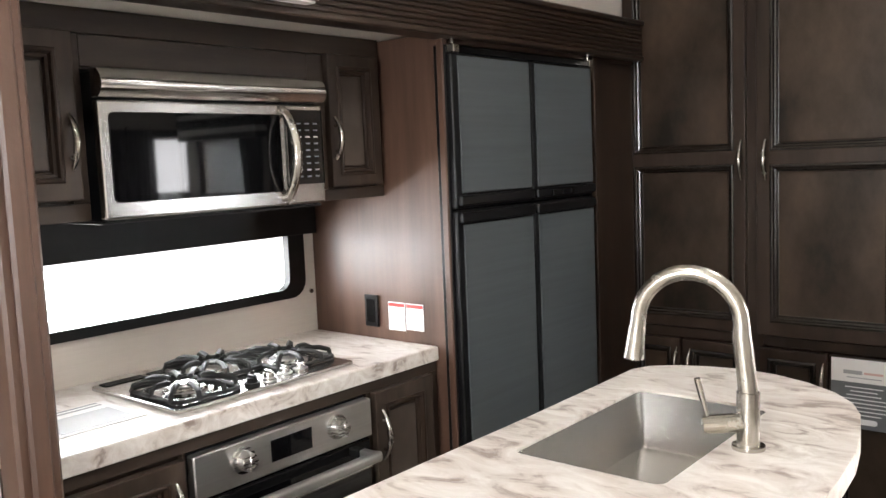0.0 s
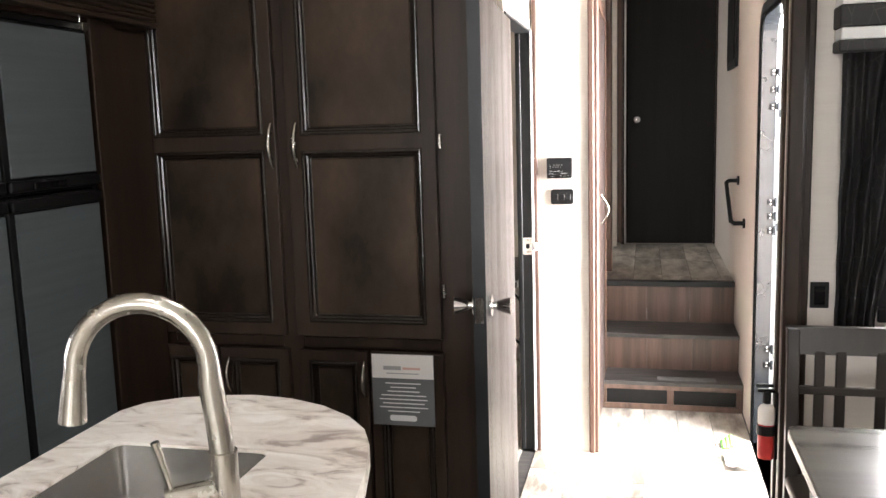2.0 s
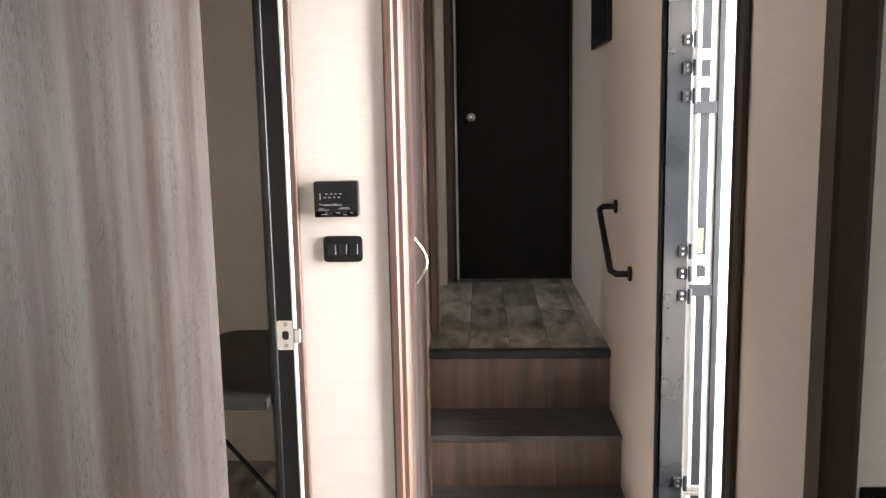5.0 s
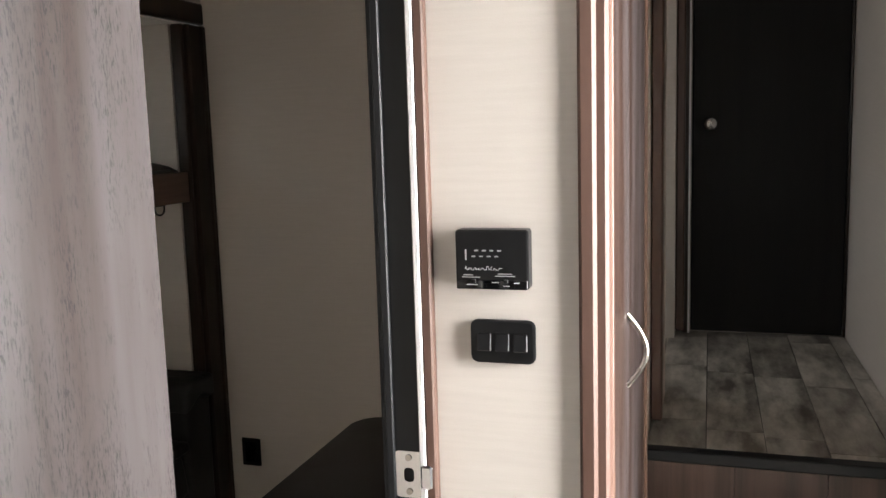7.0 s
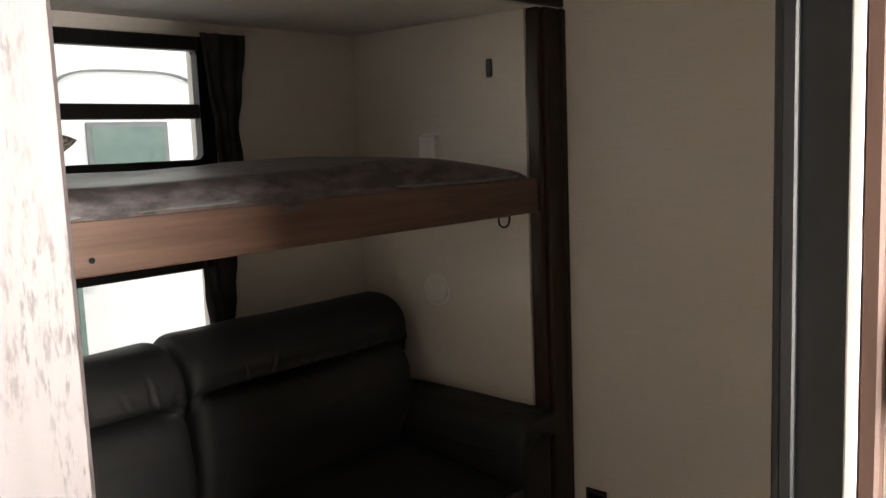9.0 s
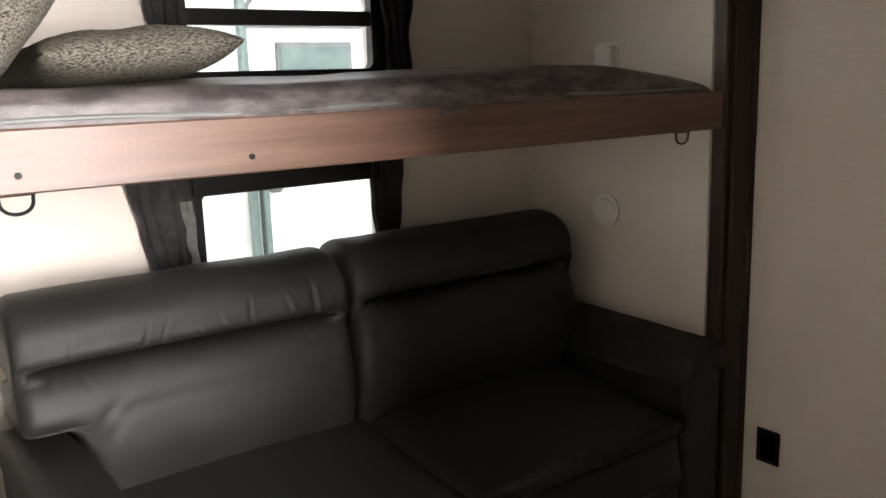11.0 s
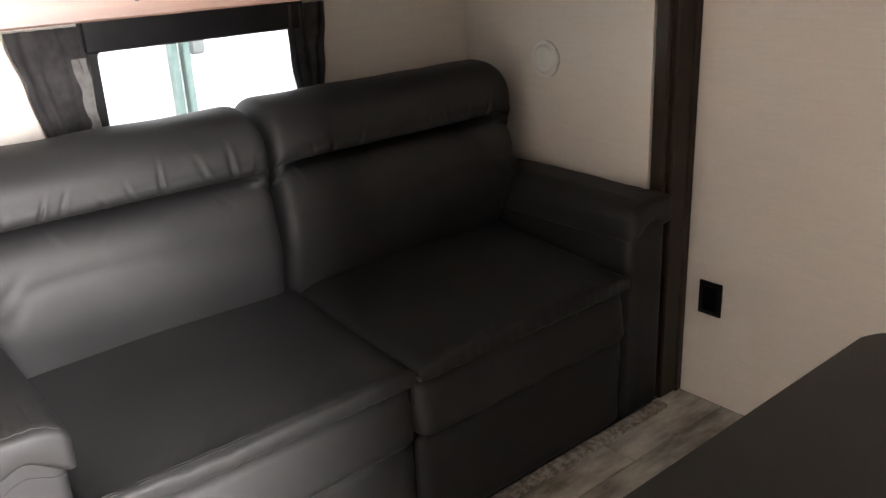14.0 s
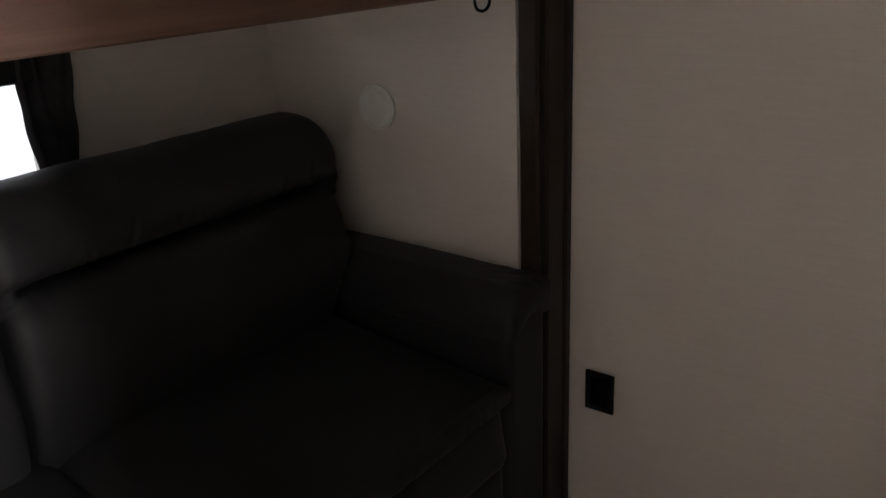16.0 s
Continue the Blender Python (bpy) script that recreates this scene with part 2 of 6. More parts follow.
def marbled(name):
    """Cream laminate with drifting taupe veins."""
    m = bpy.data.materials.new(name)
    nt, b = nodes_of(m)
    N, L = nt.nodes.new, nt.links.new
    tc = N("ShaderNodeTexCoord")
    mp = N("ShaderNodeMapping")
    mp.inputs["Scale"].default_value = (3.4, 7.2, 8.0)
    mp.inputs["Rotation"].default_value = (0, 0, radians(24))
    L(tc.outputs["Object"], mp.inputs["Vector"])
    n0 = N("ShaderNodeTexNoise")
    n0.inputs["Scale"].default_value = 1.4
    n0.inputs["Detail"].default_value = 5
    L(mp.outputs[0], n0.inputs["Vector"])
    mix = N("ShaderNodeMixRGB")
    mix.inputs["Fac"].default_value = 0.3
    L(mp.outputs[0], mix.inputs[1])
    L(n0.outputs["Color"], mix.inputs[2])
    n1 = N("ShaderNodeTexNoise")
    n1.inputs["Scale"].default_value = 3.3
    n1.inputs["Detail"].default_value = 9
    n1.inputs["Roughness"].default_value = 0.6
    n1.inputs["Distortion"].default_value = 1.1
    L(mix.outputs[0], n1.inputs["Vector"])
    ramp = N("ShaderNodeValToRGB")
    e = ramp.color_ramp.elements
    e[0].position, e[0].color = 0.33, (0.3, 0.235, 0.2, 1)
    e[1].position, e[1].color = 0.62, (0.8, 0.765, 0.72, 1)
    mid = e.new(0.44)
    mid.color = (0.62, 0.56, 0.505, 1)
    L(n1.outputs["Fac"], ramp.inputs["Fac"])
    L(ramp.outputs["Color"], b.inputs["Base Color"])
    b.inputs["Roughness"].default_value = 0.3
    return m


counter_mat = marbled("marbled_laminate")


def printed_branches(name):
    """Dark curtain cloth with a tangle of thin paler branch lines."""
    m = bpy.data.materials.new(name)
    nt, b = nodes_of(m)
    N, L = nt.nodes.new, nt.links.new
    tc = N("ShaderNodeTexCoord")
    vo = N("ShaderNodeTexVoronoi")
    vo.feature = "DISTANCE_TO_EDGE"
    vo.inputs["Scale"].default_value = 18
    mp = N("ShaderNodeMapping")
    mp.inputs["Scale"].default_value = (1.6, 1.6, 0.7)
    mp.inputs["Rotation"].default_value = (0.2, 0.5, 0.3)
    L(tc.outputs["Object"], mp.inputs["Vector"])
    L(mp.outputs[0], vo.inputs["Vector"])
    ramp = N("ShaderNodeValToRGB")
    e = ramp.color_ramp.elements
    e[0].position, e[0].color = 0.008, (0.05, 0.047, 0.045, 1)
    e[1].position, e[1].color = 0.03, (0.017, 0.016, 0.016, 1)
    L(vo.outputs["Distance"], ramp.inputs["Fac"])
    L(ramp.outputs["Color"], b.inputs["Base Color"])
    b.inputs["Roughness"].default_value = 0.6
    return m


branch_cloth = printed_branches("branch_print_curtain")


def clear_glass(name, tint=(0.95, 0.98, 0.97)):
    m = bpy.data.materials.new(name)
    nt, b = nodes_of(m)
    b.inputs["Base Color"].default_value = (*tint, 1)
    b.inputs["Roughness"].default_value = 0.02
    b.inputs["Transmission Weight"].default_value = 1.0
    b.inputs["IOR"].default_value = 1.15
    return m


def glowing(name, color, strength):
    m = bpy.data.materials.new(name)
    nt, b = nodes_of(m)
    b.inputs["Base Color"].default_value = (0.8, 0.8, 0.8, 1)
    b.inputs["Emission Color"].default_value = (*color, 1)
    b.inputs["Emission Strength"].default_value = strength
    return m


def flecked_door(name):
    """Grey-washed wood print: soft upright streaks under short dark flecks that come in drifts."""
    m = bpy.data.materials.new(name)
    nt, b = nodes_of(m)
    N, L = nt.nodes.new, nt.links.new
    tc = N("ShaderNodeTexCoord")

    def grain(scale, detail, rough, lo, hi):
        mp = N("ShaderNodeMapping")
        mp.inputs["Scale"].default_value = scale
        L(tc.outputs["Object"], mp.inputs["Vector"])
        n = N("ShaderNodeTexNoise")
        n.inputs["Scale"].default_value = 1.0
        n.inputs["Detail"].default_value = detail
        n.inputs["Roughness"].default_value = rough
        L(mp.outputs[0], n.inputs["Vector"])
        r = N("ShaderNodeMapRange")
        r.inputs["From Min"].default_value, r.inputs["From Max"].default_value = lo, hi
        L(n.outputs["Fac"], r.inputs["Value"])
        return r.outputs[0]

    streak = grain((9, 9, 0.7), 5.0, 0.55, 0.4, 0.6)
    fleck = grain((560, 560, 120), 3.0, 0.7, 0.5, 0.62)
    drift = grain((15, 15, 6), 6.0, 0.75, 0.42, 0.57)
    base = N("ShaderNodeMixRGB")
    base.inputs[1].default_value = (0.033, 0.0175, 0.0125, 1)
    base.inputs[2].default_value = (0.088, 0.076, 0.077, 1)
    L(streak, base.inputs["Fac"])
    mul = N("ShaderNodeMath")
    mul.operation = "MULTIPLY"
    L(fleck, mul.inputs[0])
    L(drift, mul.inputs[1])
    dark = N("ShaderNodeMixRGB")
    dark.inputs[2].default_value = (0.009, 0.008, 0.0078, 1)
    L(mul.outputs[0], dark.inputs["Fac"])
    L(base.outputs[0], dark.inputs[1])
    L(dark.outputs[0], b.inputs["Base Color"])
    # the open pores are dull, the printed face between them has a satin sheen that the streaks vary
    for socket, driver, low, high in (("Roughness", mul.outputs[0], 0.37, 0.55), ("Specular IOR Level", streak, 0.24, 0.42)):
        r = N("ShaderNodeMapRange")
        r.inputs["To Min"].default_value, r.inputs["To Max"].default_value = low, high
        L(driver, r.inputs["Value"])
        L(r.outputs[0], b.inputs[socket])
    bp = N("ShaderNodeBump")
    bp.inputs["Strength"].default_value = 0.06
    bp.inputs["Distance"].default_value = 0.001
    bp.invert = True
    L(mul.outputs[0], bp.inputs["Height"])
    L(bp.outputs[0], b.inputs["Normal"])
    return m


grey_door = flecked_door("grey_door_wood")
glass = clear_glass("window_glass")
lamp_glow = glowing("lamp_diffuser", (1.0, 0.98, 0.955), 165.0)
# emission for the added backdrop ring, so openings look blown out
backdrop_glow = glowing("bright_sky_backdrop", (0.95, 0.98, 1.0), 8.0)

# ---- building helpers ----


def mesh_of(name, bm, material, smooth=None):
    me = bpy.data.meshes.new(name)
    bmesh.ops.recalc_face_normals(bm, faces=bm.faces)
    bm.to_mesh(me)
    bm.free()
    me.materials.append(material)
    if smooth is not None:
        me.shade_smooth()
        if smooth:
            me.set_sharp_from_angle(angle=radians(smooth))
    return me


def thing(name, at, label, category, group=""):
    ob = new(name)
    ob.location = at
    ob.empty_display_size = 0.05
    return tagged(ob, label, category, group)


def anchor_of(ob):
    m = Matrix.Translation(ob.location) if ob.parent is None else anchor_of(ob.parent)
    return m


def part(name, bm, material, parent, label="", smooth=None):
    """One mesh in world places, hung under a thing or a part."""
    ob = new(name, mesh_of(name, bm, material, smooth))
    ob.parent = parent
    if parent.parent is None and parent.type == "EMPTY":
        ob.matrix_parent_inverse = Matrix.Translation(parent.location).inverted()
    if label:
        ob["label"] = label
    return ob


def single(name, bm, material, label, category, group="", smooth=None):
    """A thing of one mesh, its origin at its own base."""
    bm.verts.ensure_lookup_table()
    lo = Vector([min(v.co[i] for v in bm.verts) for i in range(3)])
    hi = Vector([max(v.co[i] for v in bm.verts) for i in range(3)])
    at = Vector(((lo.x + hi.x) / 2, (lo.y + hi.y) / 2, lo.z))
    bmesh.ops.translate(bm, verts=bm.verts, vec=-at)
    ob = new(name, mesh_of(name, bm, material, smooth))
    ob.location = at
    return tagged(ob, label, category, group)


def structure(name, bm, material, label, category="wall", smooth=None):
    ob = new(name, mesh_of(name, bm, material, smooth))
    return tagged(ob, label, category, "", "structure")


def box(bm, x0, x1, y0, y1, z0, z1, bevel=0.0, seg=1):
    r = bmesh.ops.create_cube(bm, size=1.0)
    vs = r["verts"]
    bmesh.ops.scale(bm, vec=(x1 - x0, y1 - y0, z1 - z0), verts=vs)
    bmesh.ops.translate(bm, vec=((x0 + x1) / 2, (y0 + y1) / 2, (z0 + z1) / 2), verts=vs)
    if bevel:
        es = list({e for v in vs for e in v.link_edges})
        bmesh.ops.bevel(bm, geom=es, offset=bevel, segments=seg, profile=0.5, affect="EDGES")
    return bm


def boxes(*rows, bevel=0.0, seg=1):
    bm = bmesh.new()
    for r in rows:
        box(bm, *r, bevel=bevel, seg=seg)
    return bm


def rod(bm, a, b, r, n=12, r2=None):
    a, b = Vector(a), Vector(b)
    d = b - a
    m = Matrix.Translation((a + b) / 2) @ d.to_track_quat("Z", "Y").to_matrix().to_4x4()
    bmesh.ops.create_cone(bm, cap_ends=True, segments=n, radius1=r, radius2=r if r2 is None else r2, depth=d.length, matrix=m)
    return bm


def tube(bm, pts, r, n=10, closed=False):
    """A round tube swept along points; r may be one radius or one for each point."""
    pts = [Vector(p) for p in pts]
    k = len(pts)
    rings, up = [], None
    for i, p in enumerate(pts):
        if closed:
            d = pts[(i + 1) % k] - pts[i - 1]
        else:
            d = pts[min(i + 1, k - 1)] - pts[max(i - 1, 0)]
        d.normalize()
        if up is None:
            up = d.orthogonal().normalized()
        up = (up - d * up.dot(d)).normalized()
        side = d.cross(up)
        rad = r[i] if isinstance(r, (list, tuple)) else r
        rings.append([bm.verts.new(p + (up * math.cos(2 * math.pi * j / n) + side * math.sin(2 * math.pi * j / n)) * rad) for j in range(n)])
    for i in range(k if closed else k - 1):
        a, b = rings[i], rings[(i + 1) % k]
        for j in range(n):
            bm.faces.new((a[j], a[(j + 1) % n], b[(j + 1) % n], b[j]))
    if not closed:
        bm.faces.new(rings[0])
        bm.faces.new(rings[-1])
    return bm


def prism(bm, outline, depth_axis, d0, d1, bevel=0.0, seg=2):
    """A flat outline of (u, v) pairs carried from d0 to d1 along an axis."""
    put = {"x": lambda u, v, d: (d, u, v), "y": lambda u, v, d: (u, d, v), "z": lambda u, v, d: (u, v, d)}[depth_axis]
    a = [bm.verts.new(put(u, v, d0)) for u, v in outline]
    b = [bm.verts.new(put(u, v, d1)) for u, v in outline]
    n = len(outline)
    fs = [bm.faces.new(a), bm.faces.new(b)] + [bm.faces.new((a[i], a[(i + 1) % n], b[(i + 1) % n], b[i])) for i in range(n)]
    if bevel:
        es = [e for f in fs[:2] for e in f.edges]
        bmesh.ops.bevel(bm, geom=es, offset=bevel, segments=seg, profile=0.5, affect="EDGES")
    return bm


def rounded(u0, u1, v0, v1, r, n=5):
    out = []
    for cu, cv, a0 in ((u1 - r, v1 - r, 0), (u0 + r, v1 - r, 90), (u0 + r, v0 + r, 180), (u1 - r, v0 + r, 270)):
        for i in range(n + 1):
            a = radians(a0 + 90 * i / n)
            out.append((cu + r * math.cos(a), cv + r * math.sin(a)))
    return out


def ring_prism(bm, outer, inner, depth_axis, d0, d1):
    """A frame between two outlines with equal counts of points."""
    put = {"x": lambda u, v, d: (d, u, v), "y": lambda u, v, d: (u, d, v), "z": lambda u, v, d: (u, v, d)}[depth_axis]
    n = len(outer)
    o0, o1 = [bm.verts.new(put(*p, d0)) for p in outer], [bm.verts.new(put(*p, d1)) for p in outer]
    i0, i1 = [bm.verts.new(put(*p, d0)) for p in inner], [bm.verts.new(put(*p, d1)) for p in inner]
    for k in range(n):
        j = (k + 1) % n
        bm.faces.new((o0[k], o0[j], o1[j], o1[k]))
        bm.faces.new((i0[k], i0[j], i1[j], i1[k]))
        bm.faces.new((o0[k], o0[j], i0[j], i0[k]))
        bm.faces.new((o1[k], o1[j], i1[j], i1[k]))
    return bm


def puff(bm, fn, nu, nv):
    """A closed skin over a grid: fn(u, v) gives a place; u runs round, v from pole to pole."""
    rows = [[bm.verts.new(fn(i / nu, j / nv)) for i in range(nu)] for j in range(nv + 1)]
    for j in range(nv):
        for i in range(nu):
            bm.faces.new((rows[j][i], rows[j][(i + 1) % nu], rows[j + 1][(i + 1) % nu], rows[j + 1][i]))
    bm.faces.new(rows[0])
    bm.faces.new(rows[-1])
    return bm


def cushion(x0, x1, y0, y1, z0, z1, r=0.05, swell=0.02, wr=0.0, seed=0, n=(14, 14, 8), dents=()):
    """A soft upholstered block: rounded edges, crowned faces, wrinkles. dents: (axis value z, depth) seams across the front."""
    bm = bmesh.new()
    c = Vector(((x0 + x1) / 2, (y0 + y1) / 2, (z0 + z1) / 2))
    h = Vector(((x1 - x0) / 2, (y1 - y0) / 2, (z1 - z0) / 2))
    bmesh.ops.create_cube(bm, size=2.0)
    bmesh.ops.subdivide_edges(bm, edges=bm.edges, cuts=n[0], use_grid_fill=True)
    for v in bm.verts:
        q = Vector((v.co.x * h.x, v.co.y * h.y, v.co.z * h.z))
        core = Vector([max(-(h[i] - r), min(h[i] - r, q[i])) for i in range(3)])
        d = q - core
        if d.length > 1e-9:
            q = core + d.normalized() * r
        u = [abs(v.co[i]) for i in range(3)]
        for i in range(3):
            j, k = (i + 1) % 3, (i + 2) % 3
            if u[i] > 0.99:
                q[i] += math.copysign(swell * (1 - u[j] ** 2) * (1 - u[k] ** 2), v.co[i])
        p = c + q
        if wr:
            nz = noise.noise(p * 9 + Vector((seed, 0, 0))) + 0.5 * noise.noise(p * 22 + Vector((0, seed, 0)))
            p += (p - c).normalized() * nz * wr
        v.co = p
    return bm


def plank_field(owner, x0, x1, y0, y1, z, w, length, along="y", thick=0.006, seed=1, cap=300):
    """Loose-laid vinyl planks, each a piece of the floor, with hairline joints; ends staggered."""
    rnd = random.Random(seed)
    shared = {}
    count = 0
    a0, a1, b0, b1 = (x0, x1, y0, y1) if along == "y" else (y0, y1, x0, x1)
    a = a0
    while a < a1 - 0.01:
        aw = min(w, a1 - a)
        b = b0 - rnd.random() * length
        while b < b1 - 0.005:
            s, e = max(b, b0), min(b + length, b1)
            b += length
            if e - s < 0.01 or count >= cap:
                continue
            key = (round(aw, 3), round(e - s, 3))
            if key not in shared:
                bm = bmesh.new()
                g = 0.0013
                if along == "y":
                    box(bm, g, aw - g, g, e - s - g, 0, thick, bevel=0.0008)
                else:
                    box(bm, g, e - s - g, g, aw - g, 0, thick, bevel=0.0008)
                shared[key] = mesh_of("plank", bm, plank_mat)
            ob = new("plank", shared[key])
            ob.location = (a, s, z) if along == "y" else (s, a, z)
            ob.parent = owner
            count += 1
        a += w

# ---- structure ----
CEIL = 2.45
structure("floor", boxes((-2.1, 1.0, -2.4, 6.8, -0.12, -0.006), (1.0, 1.8, -2.4, 3.3, -0.12, -0.006)), tread_mat, "subfloor under grey vinyl planks", "floor")
structure("ceiling", boxes((-1.3, 1.8, -2.5, 3.3, CEIL, CEIL + 0.08), (-1.4, 1.0, 3.3, 6.9, CEIL, CEIL + 0.08)), ceiling_white, "plain off-white ceiling panel over the coach", "ceiling")

# rear wall with its window, behind the walk
structure("wall_rear", boxes((-1.18, -0.6, -2.46, -2.4, 0, CEIL), (1.0, 1.8, -2.46, -2.4, 0, CEIL), (-0.6, 1.0, -2.46, -2.4, 0, 1.05), (-0.6, 1.0, -2.46, -2.4, 1.85, CEIL)),
          wall_vinyl, "cream vinyl wall round the rear window")
# main left wall either side of the kitchen slide, and over it
structure("wall_left", boxes((-1.18, -1.13, -2.4, 0.7, 0, CEIL), (-1.18, -1.13, 0.7, 2.95, 1.88, CEIL), (-1.18, -1.13, 2.95, 3.5, 0, CEIL)),
          wall_vinyl, "cream vinyl wall over the kitchen slide")
# kitchen slide shell
structure("wall_kitchen_slide", boxes((-1.72, -1.66, 0.66, 1.015, 0.0, 1.8), (-1.72, -1.66, 1.825, 2.95, 0.0, 1.8), (-1.72, -1.66, 1.015, 1.825, 0.0, 1.046), (-1.72, -1.66, 1.015, 1.825, 1.26, 1.8),
                                      (-1.66, -1.13, 0.66, 0.715, 0, 1.8), (-1.66, -1.135, 2.78, 2.95, 0, 1.8)), slide_vinyl, "cream vinyl wall behind the cooktop")
structure("ceiling_kitchen_slide", boxes((-1.72, -1.06, 0.66, 2.95, 1.775, 1.83)), ceiling_white, "off-white ceiling of the kitchen slide", "ceiling")

# right side: dinette slide, entry wall, hall wall
structure("wall_dinette_slide", boxes((0.865, 1.07, 3.22, 3.28, 0, 1.9), (1.6, 1.8, 3.22, 3.28, 0, 1.9), (1.07, 1.6, 3.22, 3.28, 0, 0.86), (1.07, 1.6, 3.22, 3.28, 1.66, 1.9),
                                      (1.74, 1.8, -2.4, 2.2, 0, CEIL), (1.74, 1.8, 3.19, 3.22, 0, CEIL), (1.74, 1.8, 2.2, 3.19, 0, 0.95), (1.74, 1.8, 2.2, 3.19, 1.65, CEIL), (0.92, 1.8, 3.22, 3.28, 1.9, CEIL)), wall_vinyl, "cream vinyl wall round the dinette window")
E_Y0, E_Y1, E_TOP = 3.77, 4.425, 1.86
structure("wall_right", boxes((0.865, 0.9, 3.285, E_Y0, 0, CEIL), (0.865, 0.9, E_Y1, 6.72, 0, CEIL), (0.865, 0.9, E_Y0, E_Y1, E_TOP, CEIL)),
          wall_vinyl, "cream vinyl wall beside the entry and stairs")
# hall left: thermostat wall, closet side, upper hall
structure("wall_thermostat", boxes((-0.068, 0.168, 4.172, 4.212, 0, CEIL)), wall_vinyl, "cream vinyl wall with a faint woven grain")
structure("wall_hall_left", boxes((0.12, 0.178, 4.225, 4.24, 0, CEIL), (0.12, 0.178, 4.92, 5.5, 0, CEIL), (0.12, 0.178, 4.24, 4.92, 1.92, CEIL), (0.14, 0.205, 5.53, 5.78, 0.4, CEIL), (0.14, 0.205, 6.56, 6.72, 0.4, CEIL), (0.14, 0.205, 5.78, 6.56, 2.3, CEIL), (0.08, 0.12, 4.225, 5.6, 0, CEIL)), wall_vinyl, "cream vinyl wall beside the stairs")
structure("wall_hall_end", boxes((-1.35, 0.21, 6.72, 6.78, 0, CEIL), (0.205, 0.262, 6.70, 6.78, 0.5, CEIL), (0.856, 0.92, 6.70, 6.78, 0.5, CEIL), (0.262, 0.856, 6.70, 6.78, 2.36, CEIL), (0.262, 0.856, 6.76, 6.78, 0.5, 2.36)), wall_vinyl, "cream vinyl wall round the upper door")
# side room off the upper hall, with its window
structure("wall_bathroom", boxes((-1.35, -1.30, 5.64, 5.98, 0, CEIL), (-1.35, -1.30, 6.48, 6.72, 0, CEIL), (-1.35, -1.30, 5.98, 6.48, 0, 1.3), (-1.35, -1.30, 5.98, 6.48, 1.9, CEIL)), wall_vinyl, "cream vinyl wall of the side room")
structure("floor_bathroom", boxes((-1.30, 0.178, 5.64, 6.72, 0.4, 0.556)), plank_mat, "grey vinyl floor of the side room", "floor")
# bunkroom
B_DOOR0, B_DOOR1, B_HEAD = 3.52, 4.16, 1.80
structure("wall_bunk_door", boxes((-0.128, -0.072, 3.485, B_DOOR0 - 0.015, 0, CEIL), (-0.128, -0.072, B_DOOR0 - 0.015, B_DOOR1 + 0.01, B_HEAD + 0.012, CEIL), (-0.128, -0.072, B_DOOR1 + 0.01, 5.57, 0, CEIL)),
          wall_vinyl, "cream vinyl wall round the bunkroom doorway")
structure("wall_bunk_rear", boxes((-1.30, -0.13, 3.482, 3.53, 0, CEIL), (-2.06, -1.30, 3.6, 3.66, 0, 1.85), (-1.36, -1.30, 3.5, 3.6, 0, CEIL)), wall_vinyl, "cream vinyl rear wall of the bunkroom")
structure("wall_bunk_front", boxes((-1.296, -0.13, 5.572, 5.63, 0, CEIL)), wall_vinyl, "cream vinyl front wall of the bunkroom")
structure("wall_bunk_over_slide", boxes((-1.36, -1.30, 3.6, 5.63, 1.80, CEIL)), wall_vinyl, "cream vinyl wall over the bunk slide")
W_Y0, W_Y1 = 4.285, 4.845
structure("wall_bunk_slide", boxes((-2.12, -2.06, 3.6, W_Y0, 0, 1.86), (-2.12, -2.06, W_Y1, 5.51, 0, 1.86), (-2.12, -2.06, W_Y0, W_Y1, 0, 0.74), (-2.12, -2.06, W_Y0, W_Y1, 1.1, 1.395), (-2.12, -2.06, W_Y0, W_Y1, 1.725, 1.86),
                                   (-2.06, -1.345, 5.452, 5.51, 0, 1.80)), slide_vinyl, "cream vinyl wall of the bunk slide")
structure("ceiling_bunk_slide", boxes((-2.06, -1.31, 3.66, 5.452, 1.797, 1.85)), ceiling_white, "off-white ceiling of the bunk slide", "ceiling")

# trims of the slides
structure("trim_kitchen_post", boxes((-1.13, -1.055, 0.716, 0.79, 0, 1.77), (-1.075, -1.045, 0.735, 0.772, 0, 1.77), bevel=0.006), brown_z, "brown wood trim post of the kitchen slide", "trim")
beam = bmesh.new()
box(beam, -1.125, -1.05, 0.716, 2.945, 1.75, 1.876, bevel=0.006)
for k in range(7):
    rod(beam, (-1.046, 0.72, 1.772 + 0.014 * k), (-1.046, 2.94, 1.772 + 0.014 * k), 0.0062, 8)
box(beam, -1.075, -1.03, 0.716, 2.945, 1.868, 1.884, bevel=0.004)
box(beam, -1.075, -1.036, 0.716, 2.945, 1.748, 1.765, bevel=0.004)
structure("trim_kitchen_beam", beam, dark_y, "reeded dark wood fascia over the kitchen slide", "trim", 40)
structure("trim_bunk_post", boxes((-1.345, -1.3, 5.458, 5.475, 0, 1.797), (-1.345, -1.288, 5.478, 5.566, 0, 1.797), (-1.31, -1.28, 5.545, 5.571, 0, 1.797), (-1.345, -1.3, 3.56, 3.6, 0, 1.797),
                                  (-1.345, -1.285, 3.57, 5.57, 1.80, 1.87), bevel=0.005), dark_z, "dark wood trim post at the bunk slide", "trim")
